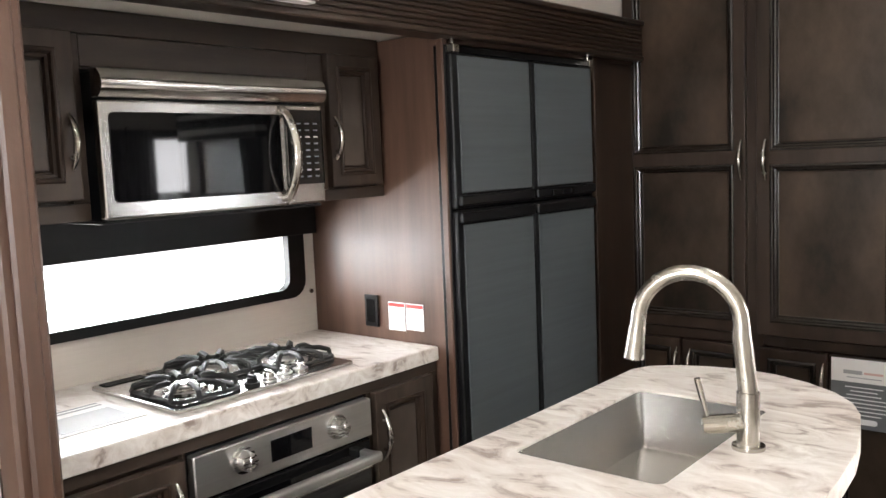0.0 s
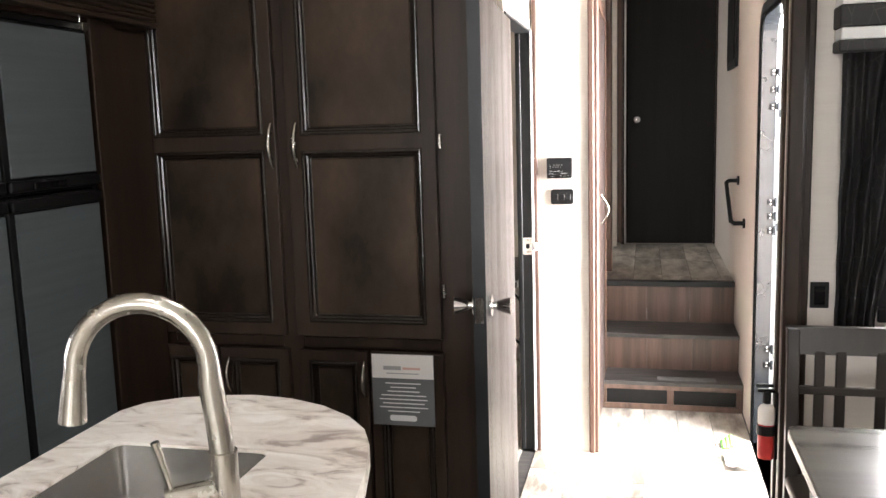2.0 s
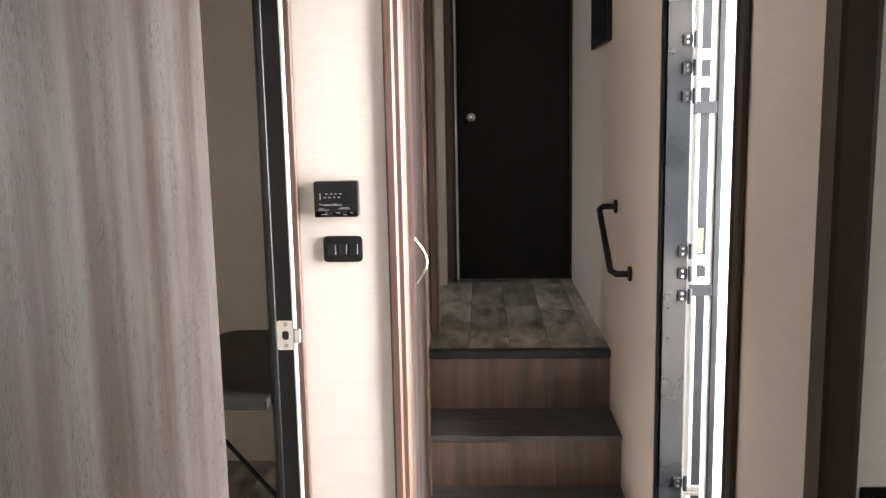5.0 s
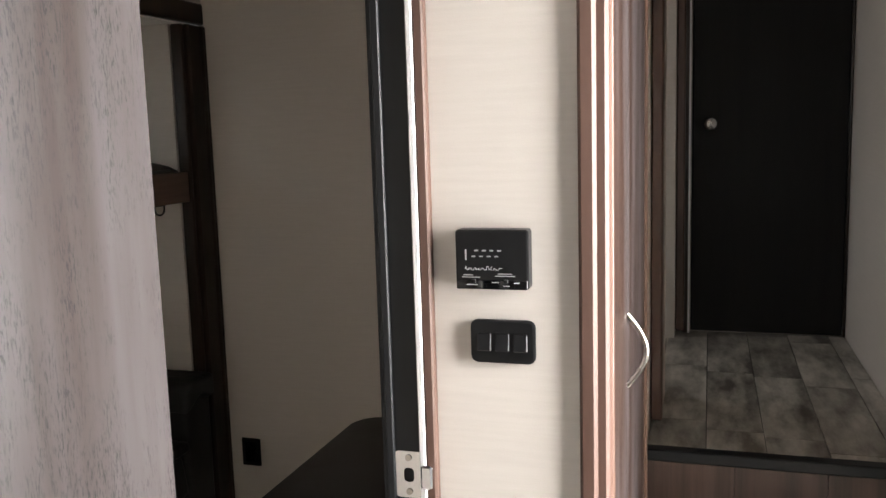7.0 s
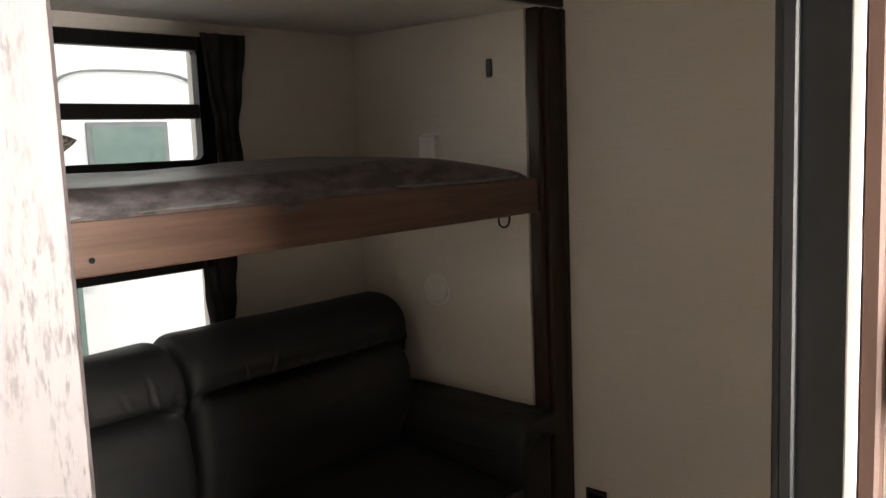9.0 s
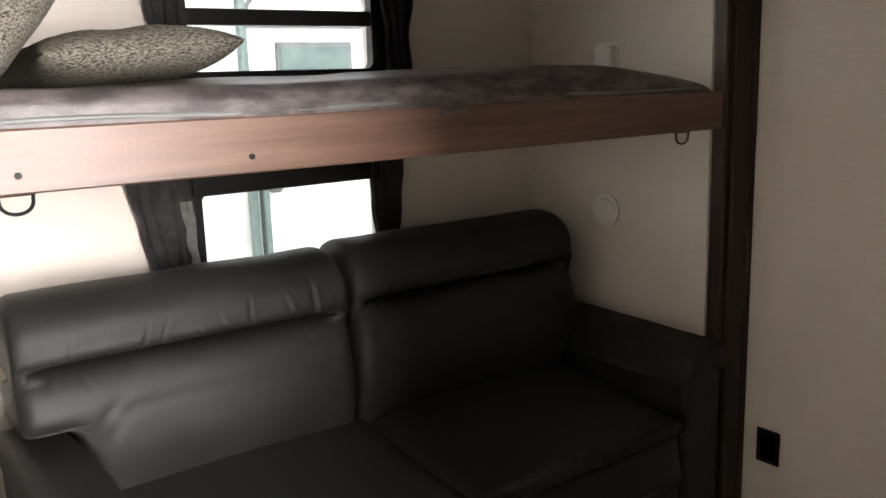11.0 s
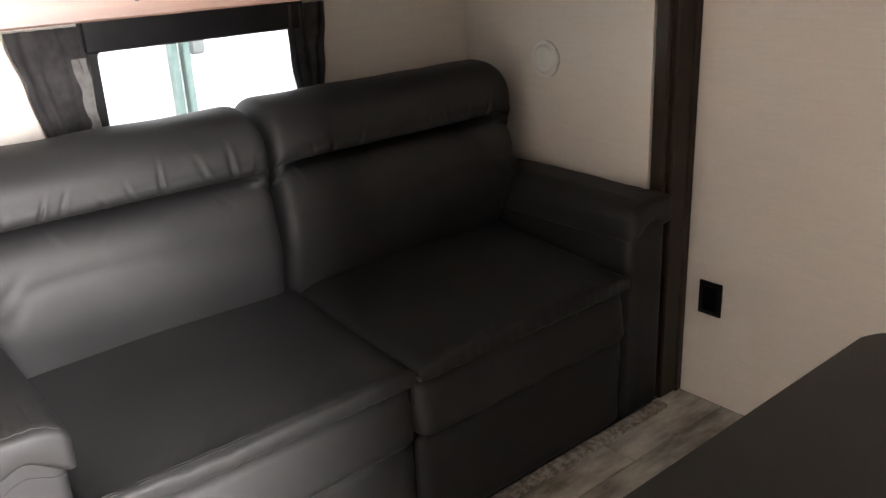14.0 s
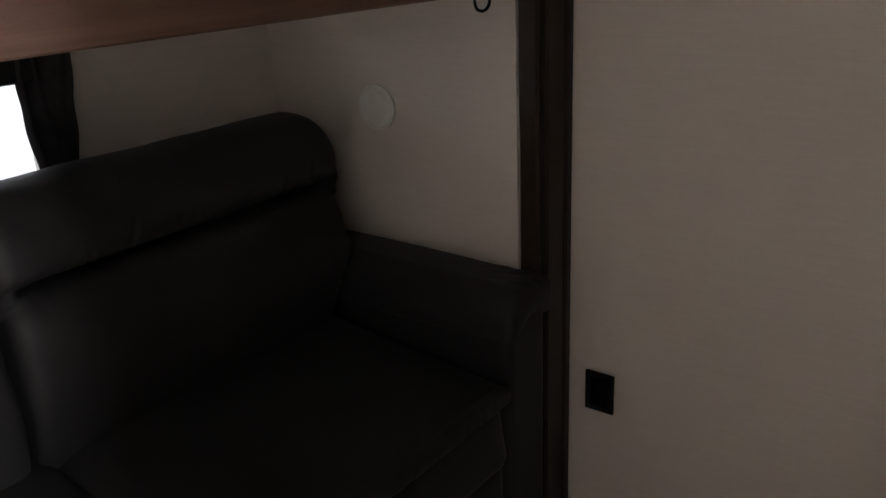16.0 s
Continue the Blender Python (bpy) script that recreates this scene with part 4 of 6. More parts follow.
def raised_door(owner, name, u0, u1, z0, z1, place, rails=(), fw=0.042, handle=None, mats=None, label=""):
    """A framed door with sunk, bevelled panels; place(u, out, z) gives the world point; rails: heights of cross rails."""
    mats = mats or (dark_z, dark_panel)
    cuts = [z0] + [r for r in rails] + [z1]

    def laid(bm):
        for v in bm.verts:
            v.co = Vector(place(v.co.x, v.co.y, v.co.z))
        return bm
    us = [u0, u0 + fw, u1 - fw, u1]
    zs = [z0, z0 + fw] + [e for r in rails for e in (r - 0.024, r + 0.024)] + [z1 - fw, z1]
    bm = bmesh.new()
    grid = {(i, j, t): bm.verts.new((us[i], t * 0.02, zs[j])) for i in range(4) for j in range(len(zs)) for t in (0, 1)}

    def solid(i, j):
        return 0 <= i < 3 and 0 <= j < len(zs) - 1 and not (i == 1 and j % 2 == 1)
    for i in range(3):
        for j in range(len(zs) - 1):
            if not solid(i, j):
                continue
            for t in (0, 1):
                bm.faces.new((grid[i, j, t], grid[i + 1, j, t], grid[i + 1, j + 1, t], grid[i, j + 1, t]))
            for di, dj, p, q in ((-1, 0, (i, j), (i, j + 1)), (1, 0, (i + 1, j), (i + 1, j + 1)), (0, -1, (i, j), (i + 1, j)), (0, 1, (i, j + 1), (i + 1, j + 1))):
                if not solid(i + di, j + dj):
                    bm.faces.new((grid[(*p, 0)], grid[(*q, 0)], grid[(*q, 1)], grid[(*p, 1)]))
    bmesh.ops.recalc_face_normals(bm, faces=bm.faces)
    rim_edges = [e for e in bm.edges if len(e.link_faces) == 2 and e.calc_face_angle(0) > 1 and abs(e.verts[0].co.y - e.verts[1].co.y) < 1e-6 and e.verts[0].co.y > 0.01]
    bmesh.ops.bevel(bm, geom=rim_edges, offset=0.003, segments=2, profile=0.5, affect="EDGES")
    leaf = part(name, laid(bm), mats[0], owner, label)
    edges = [z0 + fw] + [e for r in rails for e in (r - 0.024, r + 0.024)] + [z1 - fw]
    for k in range(0, len(edges), 2):
        a, b = edges[k], edges[k + 1]
        bm = bmesh.new()
        o = [(u0 + fw, a), (u1 - fw, a), (u1 - fw, b), (u0 + fw, b)]
        step = [(-0.002, 0.0), (-0.002, 0.021), (0.001, 0.0232), (0.005, 0.0238), (0.0085, 0.022), (0.011, 0.0125), (0.0165, 0.0105), (0.0195, 0.0035), (0.026, 0.0025), (0.026, 0.0)]
        loops = [[bm.verts.new((u0 + fw + s, t, a + s)), bm.verts.new((u1 - fw - s, t, a + s)), bm.verts.new((u1 - fw - s, t, b - s)), bm.verts.new((u0 + fw + s, t, b - s))] for s, t in step]
        for la, lb in zip(loops, loops[1:] + loops[:1]):
            for q in range(4):
                w = (q + 1) % 4
                bm.faces.new((la[q], la[w], lb[w], lb[q]))
        part("molding", laid(bm), mats[2] if len(mats) > 2 else groove, leaf, "" if len(mats) > 2 else "dark glazed inner edge")
        bm = bmesh.new()
        s2 = 0.0225
        box(bm, u0 + fw + s2, u1 - fw - s2, 0.0005, 0.0078, a + s2, b - s2, bevel=0.003)
        part("panel", laid(bm), mats[1], leaf)
    if handle:
        hu, hz, hl = handle
        bm = bmesh.new()
        pts = [(hu, 0.019 + 0.026 * math.sin(math.pi * i / 12) ** 0.8, hz - hl / 2 + hl * i / 12) for i in range(13)]
        tube(bm, pts, [0.0045 + 0.003 * math.sin(math.pi * i / 12) for i in range(13)], 8)
        rod(bm, (hu, 0.019, hz - hl * 0.3), (hu, 0.04, hz - hl * 0.3), 0.004, 8)
        rod(bm, (hu, 0.019, hz + hl * 0.3), (hu, 0.04, hz + hl * 0.3), 0.004, 8)
        part("handle", laid(bm), nickel, leaf, "curved nickel handle", 50)
    return leaf


def on_pantry(u, out, z):
    return (u, PY - 0.001 - out, z)


raised_door(pantry, "door", -1.122, -0.681, 0.806, 2.29, on_pantry, (1.398,), handle=(-0.694, 1.388, 0.13), fw=0.04)
raised_door(pantry, "door", -0.645, -0.187, 0.806, 2.29, on_pantry, (1.394,), handle=(-0.614, 1.388, 0.13), fw=0.046)
for u0, u1, hu in ((-1.118, -0.919, -0.93), (-0.909, -0.677, -0.88), (-0.642, -0.422, -0.432), (-0.414, -0.185, None)):
    raised_door(pantry, "lower_door", u0, u1, 0.12, 0.762, on_pantry, handle=(hu, 0.675, 0.11) if hu else None, fw=0.034)
for z in (0.95, 1.389, 2.1):
    for x in (-0.18, -1.123):
        part("hinge", boxes((x - 0.004, x + 0.006, PY - 0.012, PY, z - 0.022, z + 0.022), bevel=0.002), nickel, pantry)
card = thing("info_card", (-0.31, PY - 0.03, 0.54), "grey and white information card hung on a cabinet door", "card")
part("card", boxes((-0.407, -0.214, PY - 0.0265, PY - 0.024, 0.538, 0.76)), grey_paper, card)
part("header", boxes((-0.406, -0.215, PY - 0.0272, PY - 0.0266, 0.685, 0.759)), white_paper, card, "white card header")
part("red_line", boxes((-0.31, -0.255, PY - 0.0277, PY - 0.0273, 0.713, 0.72)), salmon_ink, card)
part("grey_line", boxes((-0.37, -0.315, PY - 0.0277, PY - 0.0273, 0.711, 0.723)), grey_ink, card)
part("small_line", boxes((-0.36, -0.26, PY - 0.0277, PY - 0.0273, 0.699, 0.702)), grey_ink, card)
for k in range(8):
    wdt = (0.11, 0.08, 0.1, 0.14, 0.15, 0.13, 0.15, 0.1)[k]
    part("text_line", boxes((-0.31 - wdt / 2, -0.31 + wdt / 2, PY - 0.0272, PY - 0.0266, 0.668 - 0.0125 * k, 0.6712 - 0.0125 * k)), white_ink, card)
bm = bmesh.new()
prism(bm, rounded(-0.355, -0.27, 0.552, 0.57, 0.008, 3), "y", PY - 0.0272, PY - 0.0266)
part("emblem", bm, white_ink, card)

# ---- fridge ----
FX = -1.067
fridge = thing("fridge", (-1.3, 2.28, 0.1), "four-door grey panelled fridge with black frame", "fridge")
part("body", boxes((-1.64, FX - 0.05, 1.935, 2.635, 0.1, 1.715)), black_plastic, fridge)
part("surround_frame", boxes((FX - 0.06, FX - 0.022, 1.905, 1.932, 0.1, 1.735), (FX - 0.06, FX - 0.022, 2.636, 2.66, 0.1, 1.735), (FX - 0.06, FX - 0.022, 1.932, 2.636, 1.717, 1.735), bevel=0.002), black_plastic, fridge)
for y0, y1 in ((1.913, 2.276), (2.28, 2.634)):
    for z0, z1, nm in ((1.297, 1.713, "freezer_door"), (0.12, 1.292, "door")):
        bm = boxes((FX - 0.048, FX - 0.004, y0, y1, z0, z1), bevel=0.006, seg=2)
        d = part(nm, bm, black_plastic, fridge)
        pz0, pz1 = (1.339, 1.705) if nm == "freezer_door" else (0.13, 1.253)
        part("panel", boxes((FX - 0.004, FX + 0.001, y0 + 0.022, y1 - 0.008, pz0, pz1), bevel=0.001), fridge_face, d, "grey brushed panel")
        hz = (1.305, 1.333) if nm == "freezer_door" else (1.258, 1.287)
        bm = boxes((FX - 0.006, FX + 0.01, y0 + 0.006, y1 - 0.004, hz[0], hz[1]), bevel=0.005, seg=2)
        part("handle_rail", bm, black_plastic, d)
part("latch", boxes((FX + 0.01, FX + 0.016, 2.36, 2.48, 1.308, 1.326), bevel=0.002), black_gloss, fridge)
for y in (1.925, 2.625):
    bm = boxes((FX - 0.03, FX + 0.006, y - 0.012, y + 0.012, 1.7125, 1.735), bevel=0.002)
    rod(bm, (FX - 0.01, y, 1.73), (FX - 0.01, y, 1.75), 0.004, 8)
    part("hinge_cap", bm, nickel, fridge)
fs = thing("fridge_surround", (-1.3, 2.3, 0), "brown and dark wood cabinet boxing in the fridge", "cabinet")
part("side_panel", boxes((-1.658, -1.115, 1.91, 1.93, 0.0, 1.77), bevel=0.001), brown_z, fs, "brown wood-grain side panel")
part("side_edge", boxes((-1.114, -1.092, 1.90, 1.925, 0.0, 1.752), bevel=0.003), brown_z, fs)
part("dark_stile", boxes((-1.13, -1.075, 2.662, 2.78, 0.0, 1.77), (-1.13, -1.085, 2.782, 2.945, 0.0, 1.77), bevel=0.003), dark_z, fs)
part("dark_head", boxes((-1.13, -1.08, 1.93, 2.945, 1.737, 1.77), bevel=0.002), dark_y, fs)
part("toe_board", boxes((-1.13, -1.085, 1.93, 2.66, 0.0, 0.1), bevel=0.002), dark_y, fs)

# ---- kitchen slide: counter, oven, cooktop, uppers ----
CX = -1.154
counter = bmesh.new()
prism(counter, [(-1.658, 0.79), (CX, 0.79), (CX, 1.906), (-1.658, 1.906)], "z", 0.874, 0.915, bevel=0.004)
single("kitchen_counter", counter, counter_mat, "cream marbled laminate counter with a rolled edge", "counter")
base = thing("base_cabinet", (-1.4, 1.0, 0), "brown wood base cabinet under the counter", "cabinet")
part("body", boxes((-1.65, -1.182, 0.792, 1.09, 0.0, 0.873), (-1.65, -1.182, 1.636, 1.906, 0.0, 0.873), (-1.65, -1.62, 1.09, 1.636, 0.0, 0.873)), cab_z, base)
for row in ((-1.182, -1.164, 0.792, 1.906, 0.845, 0.873), (-1.182, -1.164, 1.088, 1.096, 0.1, 0.845), (-1.182, -1.164, 1.627, 1.64, 0.1, 0.845), (-1.182, -1.164, 1.872, 1.906, 0.1, 0.845)):
    part("face_rail", boxes(row, bevel=0.001), cab_y, base)


def on_base(u, out, z):
    return (-1.164 + out, u, z)


brown_set = (cab_z, surface("brown_glazed_panel", (0.034, 0.0255, 0.02), (0.085, 0.065, 0.051), 0.36, 0, (5, 5, 4), 6, 150, 0.06), dark_z)
raised_door(base, "door", 1.642, 1.866, 0.12, 0.845, on_base, handle=(1.665, 0.73, 0.13), mats=brown_set, fw=0.038)
raised_door(base, "door", 0.83, 1.082, 0.12, 0.838, on_base, handle=(1.058, 0.73, 0.13), mats=brown_set, fw=0.038)
oven = thing("oven", (-1.4, 1.36, 0.1), "stainless steel gas oven under the cooktop", "oven")
part("body", boxes((-1.61, -1.17, 1.1, 1.622, 0.1, 0.84)), black_metal, oven)
part("control_panel", boxes((-1.17, -1.142, 1.1, 1.622, 0.742, 0.838), bevel=0.003), satin_steel, oven)
part("display", boxes((-1.142, -1.1395, 1.30, 1.42, 0.768, 0.818)), black_gloss, oven)
for y in (1.222, 1.5):
    bm = bmesh.new()
    rod(bm, (-1.142, y, 0.797), (-1.134, y, 0.797), 0.03, 24)
    rod(bm, (-1.136, y, 0.797), (-1.112, y, 0.797), 0.023, 24, 0.02)
    box(bm, -1.115, -1.104, y - 0.0055, y + 0.0055, 0.777, 0.817, bevel=0.002)
    part("knob", bm, steel, oven, "steel control knob", 40)
part("oven_door", boxes((-1.17, -1.146, 1.104, 1.618, 0.2, 0.735), bevel=0.004), black_gloss, oven)
bm = bmesh.new()
box(bm, -1.11, -1.085, 1.12, 1.602, 0.69, 0.716, bevel=0.008, seg=3)
for y in (1.135, 1.587):
    box(bm, -1.148, -1.095, y - 0.012, y + 0.012, 0.692, 0.714, bevel=0.004)
part("handle", bm, satin_steel, oven)
part("door_trim", boxes((-1.146, -1.143, 1.106, 1.616, 0.66, 0.68)), steel_y, oven)
part("door_foot", boxes((-1.146, -1.143, 1.106, 1.616, 0.2, 0.26)), steel_y, oven)

ck = thing("gas_cooktop", (-1.39, 1.37, 0.915), "stainless three-burner gas cooktop with black grates", "cooktop")
bm = bmesh.new()
prism(bm, rounded(-1.575, -1.205, 1.11, 1.632, 0.012, 4), "z", 0.916, 0.926, bevel=0.003)
part("tray", bm, steel_y, ck)
burners = ((-1.335, 1.215, 0.055), (-1.455, 1.375, 0.042), (-1.37, 1.54, 0.048))
for bx, by, br in burners:
    bm = bmesh.new()
    rod(bm, (bx, by, 0.926), (bx, by, 0.934), br, 28, br * 0.85)
    rod(bm, (bx, by, 0.934), (bx, by, 0.942), br * 0.62, 24)
    part("burner", bm, steel, ck, "", 40)
    bm = bmesh.new()
    rod(bm, (bx, by, 0.942), (bx, by, 0.948), br * 0.5, 24, br * 0.42)
    part("burner_cap", bm, iron if br < 0.05 else steel, ck, "", 40)
for bx, by, br in burners:
    g = bmesh.new()
    for k in range(10):
        a = 2 * math.pi * (k + 0.5) / 10
        ca, sa = math.cos(a), math.sin(a)
        ex, ey = 0.104 * max(-1, min(1, ca * 1.25)), 0.084 * max(-1, min(1, sa * 1.25))
        tube(g, [(bx + 0.04 * ca, by + 0.04 * sa, 0.951), (bx + 0.3 * ex + 0.022 * ca, by + 0.3 * ey + 0.022 * sa, 0.954), (bx + 0.8 * ex, by + 0.8 * ey, 0.954), (bx + ex, by + ey, 0.947), (bx + 1.03 * ex, by + 1.03 * ey, 0.93)], 0.0068, 6)
    tube(g, [(bx + u, by + v, 0.932) for u, v in rounded(-0.107, 0.107, -0.086, 0.086, 0.03, 4)], 0.0055, 6, closed=True)
    for u in (-0.095, 0.095):
        for v in (-0.075, 0.075):
            rod(g, (bx + u, by + v, 0.9262), (bx + u, by + v, 0.932), 0.006, 8)
    part("grate", g, iron, ck, "black cast grate", 40)
for k in range(4):
    bm = bmesh.new()
    x, y = -1.235 - 0.004 * k, 1.33 + 0.052 * k
    rod(bm, (x, y, 0.926), (x, y, 0.934), 0.019, 20)
    rod(bm, (x, y, 0.934), (x, y, 0.945), 0.014, 20, 0.012)
    box(bm, x - 0.014, x + 0.014, y - 0.003, y + 0.003, 0.943, 0.951, bevel=0.001)
    part("knob", bm, steel if k else black_plastic, ck, "", 40)
bm = bmesh.new()
for k in range(4):
    for q in range(3):
        box(bm, -1.567 + 0.0125 * q, -1.560 + 0.0125 * q, 1.13 + 0.125 * k, 1.237 + 0.125 * k, 0.9255, 0.9285)
part("vent_slot", bm, black_plastic, ck)
sheet = thing("leaflet", (-1.35, 0.99, 0.916), "grey and white leaflet lying on the counter", "leaflet")
part("paper", boxes((-1.46, -1.27, 0.86, 1.08, 0.9155, 0.9168)), white_paper, sheet)
part("printed_block", boxes((-1.40, -1.285, 0.9, 1.06, 0.917, 0.9174)), grey_ink, sheet)
part("black_line", boxes((-1.435, -1.428, 0.88, 1.06, 0.917, 0.9174)), grey_paper, sheet)
part("black_line", boxes((-1.455, -1.448, 0.88, 1.06, 0.917, 0.9174)), grey_paper, sheet)

mw = thing("microwave", (-1.45, 1.33, 1.33), "stainless over-range microwave with black glass door", "microwave")
part("body", boxes((-1.65, -1.305, 1.035, 1.632, 1.333, 1.642)), black_metal, mw)
bm = bmesh.new()
arc = [(-1.276 + 0.018 * math.sin(math.pi * k / 12), 1.588 + 0.057 * k / 12) for k in range(13)]
prism(bm, arc + [(-1.305, 1.645), (-1.305, 1.588)], "y", 1.03, 1.636, bevel=0.0015, seg=1)
part("vent_hood", bm, steel_y, mw, "", 35)
d = part("door", boxes((-1.305, -1.28, 1.028, 1.513, 1.336, 1.583), bevel=0.005, seg=2), steel_y, mw)
bm = bmesh.new()
prism(bm, rounded(1.05, 1.495, 1.37, 1.558, 0.012, 4), "x", -1.281, -1.2775)
part("window_surround", bm, black_gloss, d)
bm = bmesh.new()
prism(bm, rounded(1.085, 1.455, 1.398, 1.528, 0.006, 3), "x", -1.2774, -1.2755)
part("window", bm, black_gloss, d, "black glass window")
cp = part("control_panel", boxes((-1.305, -1.28, 1.514, 1.635, 1.336, 1.583), bevel=0.005, seg=2), steel_y, mw)
part("keypad", boxes((-1.281, -1.277, 1.517, 1.631, 1.385, 1.57)), black_gloss, cp)
for r in range(9):
    for c in range(3):
        part("key", boxes((-1.277, -1.2762, 1.545 + 0.027 * c, 1.559 + 0.027 * c, 1.402 + 0.0165 * r, 1.406 + 0.0165 * r)), grey_ink if r in (1, 6) else key_ink, cp)
bm = bmesh.new()
tube(bm, [(-1.279 + 0.05 * math.sin(math.pi * i / 14) ** 0.7, 1.503, 1.352 + 0.218 * i / 14) for i in range(15)], 0.012, 12)
part("handle", bm, nickel, mw, "bowed steel handle", 50)
part("underside", boxes((-1.6, -1.30, 1.03, 1.635, 1.326, 1.333), bevel=0.002), black_plastic, mw)

up = thing("upper_cabinet", (-1.5, 1.33, 1.335), "brown wood upper cabinets either side of the microwave", "cabinet")
part("body", boxes((-1.655, -1.352, 1.645, 1.908, 1.337, 1.772), (-1.655, -1.352, 0.72, 1.024, 1.337, 1.772), (-1.655, -1.352, 1.024, 1.645, 1.65, 1.772)), cab_z, up)
part("face_frame", boxes((-1.352, -1.335, 1.64, 1.908, 1.335, 1.365), (-1.352, -1.335, 0.72, 1.026, 1.335, 1.372), (-1.352, -1.335, 0.72, 1.908, 1.722, 1.7735), (-1.352, -1.335, 1.027, 1.64, 1.655, 1.72), (-1.352, -1.335, 1.64, 1.70, 1.366, 1.72), (-1.352, -1.335, 1.88, 1.908, 1.366, 1.72), (-1.352, -1.335, 0.99, 1.026, 1.373, 1.72), bevel=0.001), cab_y, up)


def on_upper(u, out, z):
    return (-1.335 + out, u, z)


raised_door(up, "door", 1.695, 1.885, 1.37, 1.722, on_upper, handle=(1.712, 1.50, 0.11), mats=brown_set, fw=0.032)
raised_door(up, "door", 0.72, 1.004, 1.38, 1.722, on_upper, handle=(0.985, 1.50, 0.11), mats=brown_set, fw=0.038)

# dark strip and window under the microwave
win = thing("window_cooktop", (-1.66, 1.43, 1.03), "long low window with a rounded black frame", "window")
bm = bmesh.new()
ring_prism(bm, rounded(0.95, 1.862, 1.03, 1.31, 0.055, 6), rounded(0.98, 1.80, 1.058, 1.28, 0.035, 6), "x", -1.67, -1.645)
part("frame", bm, black_plastic, win)
bm = boxes((-1.70, -1.695, 1.0, 1.84, 1.04, 1.27))
g = part("pane", bm, glass, win)
g.visible_shadow = False
part("backing_strip", boxes((-1.658, -1.63, 0.80, 1.905, 1.222, 1.335), bevel=0.002), black_plastic, win, "black strip under the microwave")
bm = bmesh.new()
rod(bm, (-1.658, 1.89, 1.04), (-1.652, 1.89, 1.04), 0.007, 12)
single("wall_screw", bm, nickel, "small screw cap in the slide wall", "screw")
st = thing("warning_sticker", (-1.27, 1.908, 0.945), "two white warning stickers with red headings", "sticker")
for x0, x1 in ((-1.341, -1.276), (-1.272, -1.205)):
    s = part("sheet", boxes((x0, x1, 1.9078, 1.9088, 0.944 if x0 < -1.3 else 0.95, 1.027)), white_paper, st)
    part("heading", boxes((x0 + 0.002, x1 - 0.002, 1.907, 1.9076, 1.014, 1.024)), red_ink, s)
    for k in range(6):
        part("text_line", boxes((x0 + 0.006, x1 - 0.008, 1.907, 1.9076, 0.957 + 0.008 * k, 0.9585 + 0.008 * k)), orange_ink if (k == 4 and x0 < -1.3) else grey_ink, s)
fl = thing("fascia_light", (-1.0, 1.2, 1.76), "slim brushed metal light on the slide fascia", "lamp")
part("housing", boxes((-1.03, -0.985, 1.0, 1.385, 1.772, 1.80), bevel=0.006, seg=2), steel_y, fl)
part("lens", boxes((-1.022, -0.993, 1.01, 1.375, 1.768, 1.772), bevel=0.001), white_plastic, fl)
part("bracket", boxes((-1.045, -1.029, 1.1, 1.16, 1.778, 1.796), (-1.045, -1.029, 1.25, 1.31, 1.778, 1.796)), steel, fl)

# ---- island ----
isl_edge = [(-0.59, 0.55), (-0.582, 1.0), (-0.575, 1.5), (-0.578, 1.945), (-0.555, 1.995), (-0.5, 2.035), (-0.43, 2.06), (-0.36, 2.072), (-0.28, 2.062), (-0.2, 2.03), (-0.13, 1.98), (-0.08, 1.92), (-0.048, 1.85), (-0.02, 1.74), (0.0, 1.63), (0.012, 1.48), (0.015, 1.2), (0.01, 0.9), (-0.005, 0.55)]
S0, S1, T0, T1 = -0.485, -0.2, 1.317, 1.797
top = bmesh.new()
k_n = len(isl_edge)
sink_hole = rounded(S0, S1, T0, T1, 0.018, 3)
lower = []
for z in (0.877, 0.915):
    o = [top.verts.new((x, y, z)) for x, y in isl_edge]
    i = [top.verts.new((x, y, z)) for x, y in sink_hole]
    eo = [top.edges.new((o[k], o[(k + 1) % len(o)])) for k in range(len(o))]
    ei = [top.edges.new((i[k], i[(k + 1) % len(i)])) for k in range(len(i))]
    bmesh.ops.triangle_fill(top, use_beauty=True, use_dissolve=False, edges=eo + ei)
    lower.append((o, i))
for ring_k in (0, 1):
    a, b = lower[0][ring_k], lower[1][ring_k]
    for k in range(len(a)):
        top.faces.new((a[k], a[(k + 1) % len(a)], b[(k + 1) % len(a)], b[k]))
isb = thing("kitchen_island", (-0.3, 1.2, 0), "dark wood kitchen island with a bowed cream marbled top", "kitchen island")
part("worktop", top, counter_mat, isb, "cream marbled laminate top")
part("body", boxes((-0.54, -0.5, 0.62, 1.83, 0, 0.876), (-0.18, -0.09, 0.62, 1.83, 0, 0.876), (-0.5, -0.18, 0.62, 1.29, 0, 0.876), (-0.5, -0.18, 1.82, 1.86, 0, 0.876), bevel=0.002), dark_z, isb)
part("corner_post", boxes((-0.085, -0.06, 1.62, 1.65, 0, 0.876), bevel=0.003), white_trim, isb, "pale corner strip")
part("end_panel", boxes((-0.5, -0.12, 1.862, 1.875, 0.02, 0.876), bevel=0.002), dark_z, isb)
sink = thing("kitchen_sink", (-0.34, 1.55, 0.785), "square stainless undermount sink", "sink")
bm = bmesh.new()
rim = rounded(S0 - 0.012, S1 + 0.012, T0 - 0.012, T1 + 0.012, 0.02, 3)
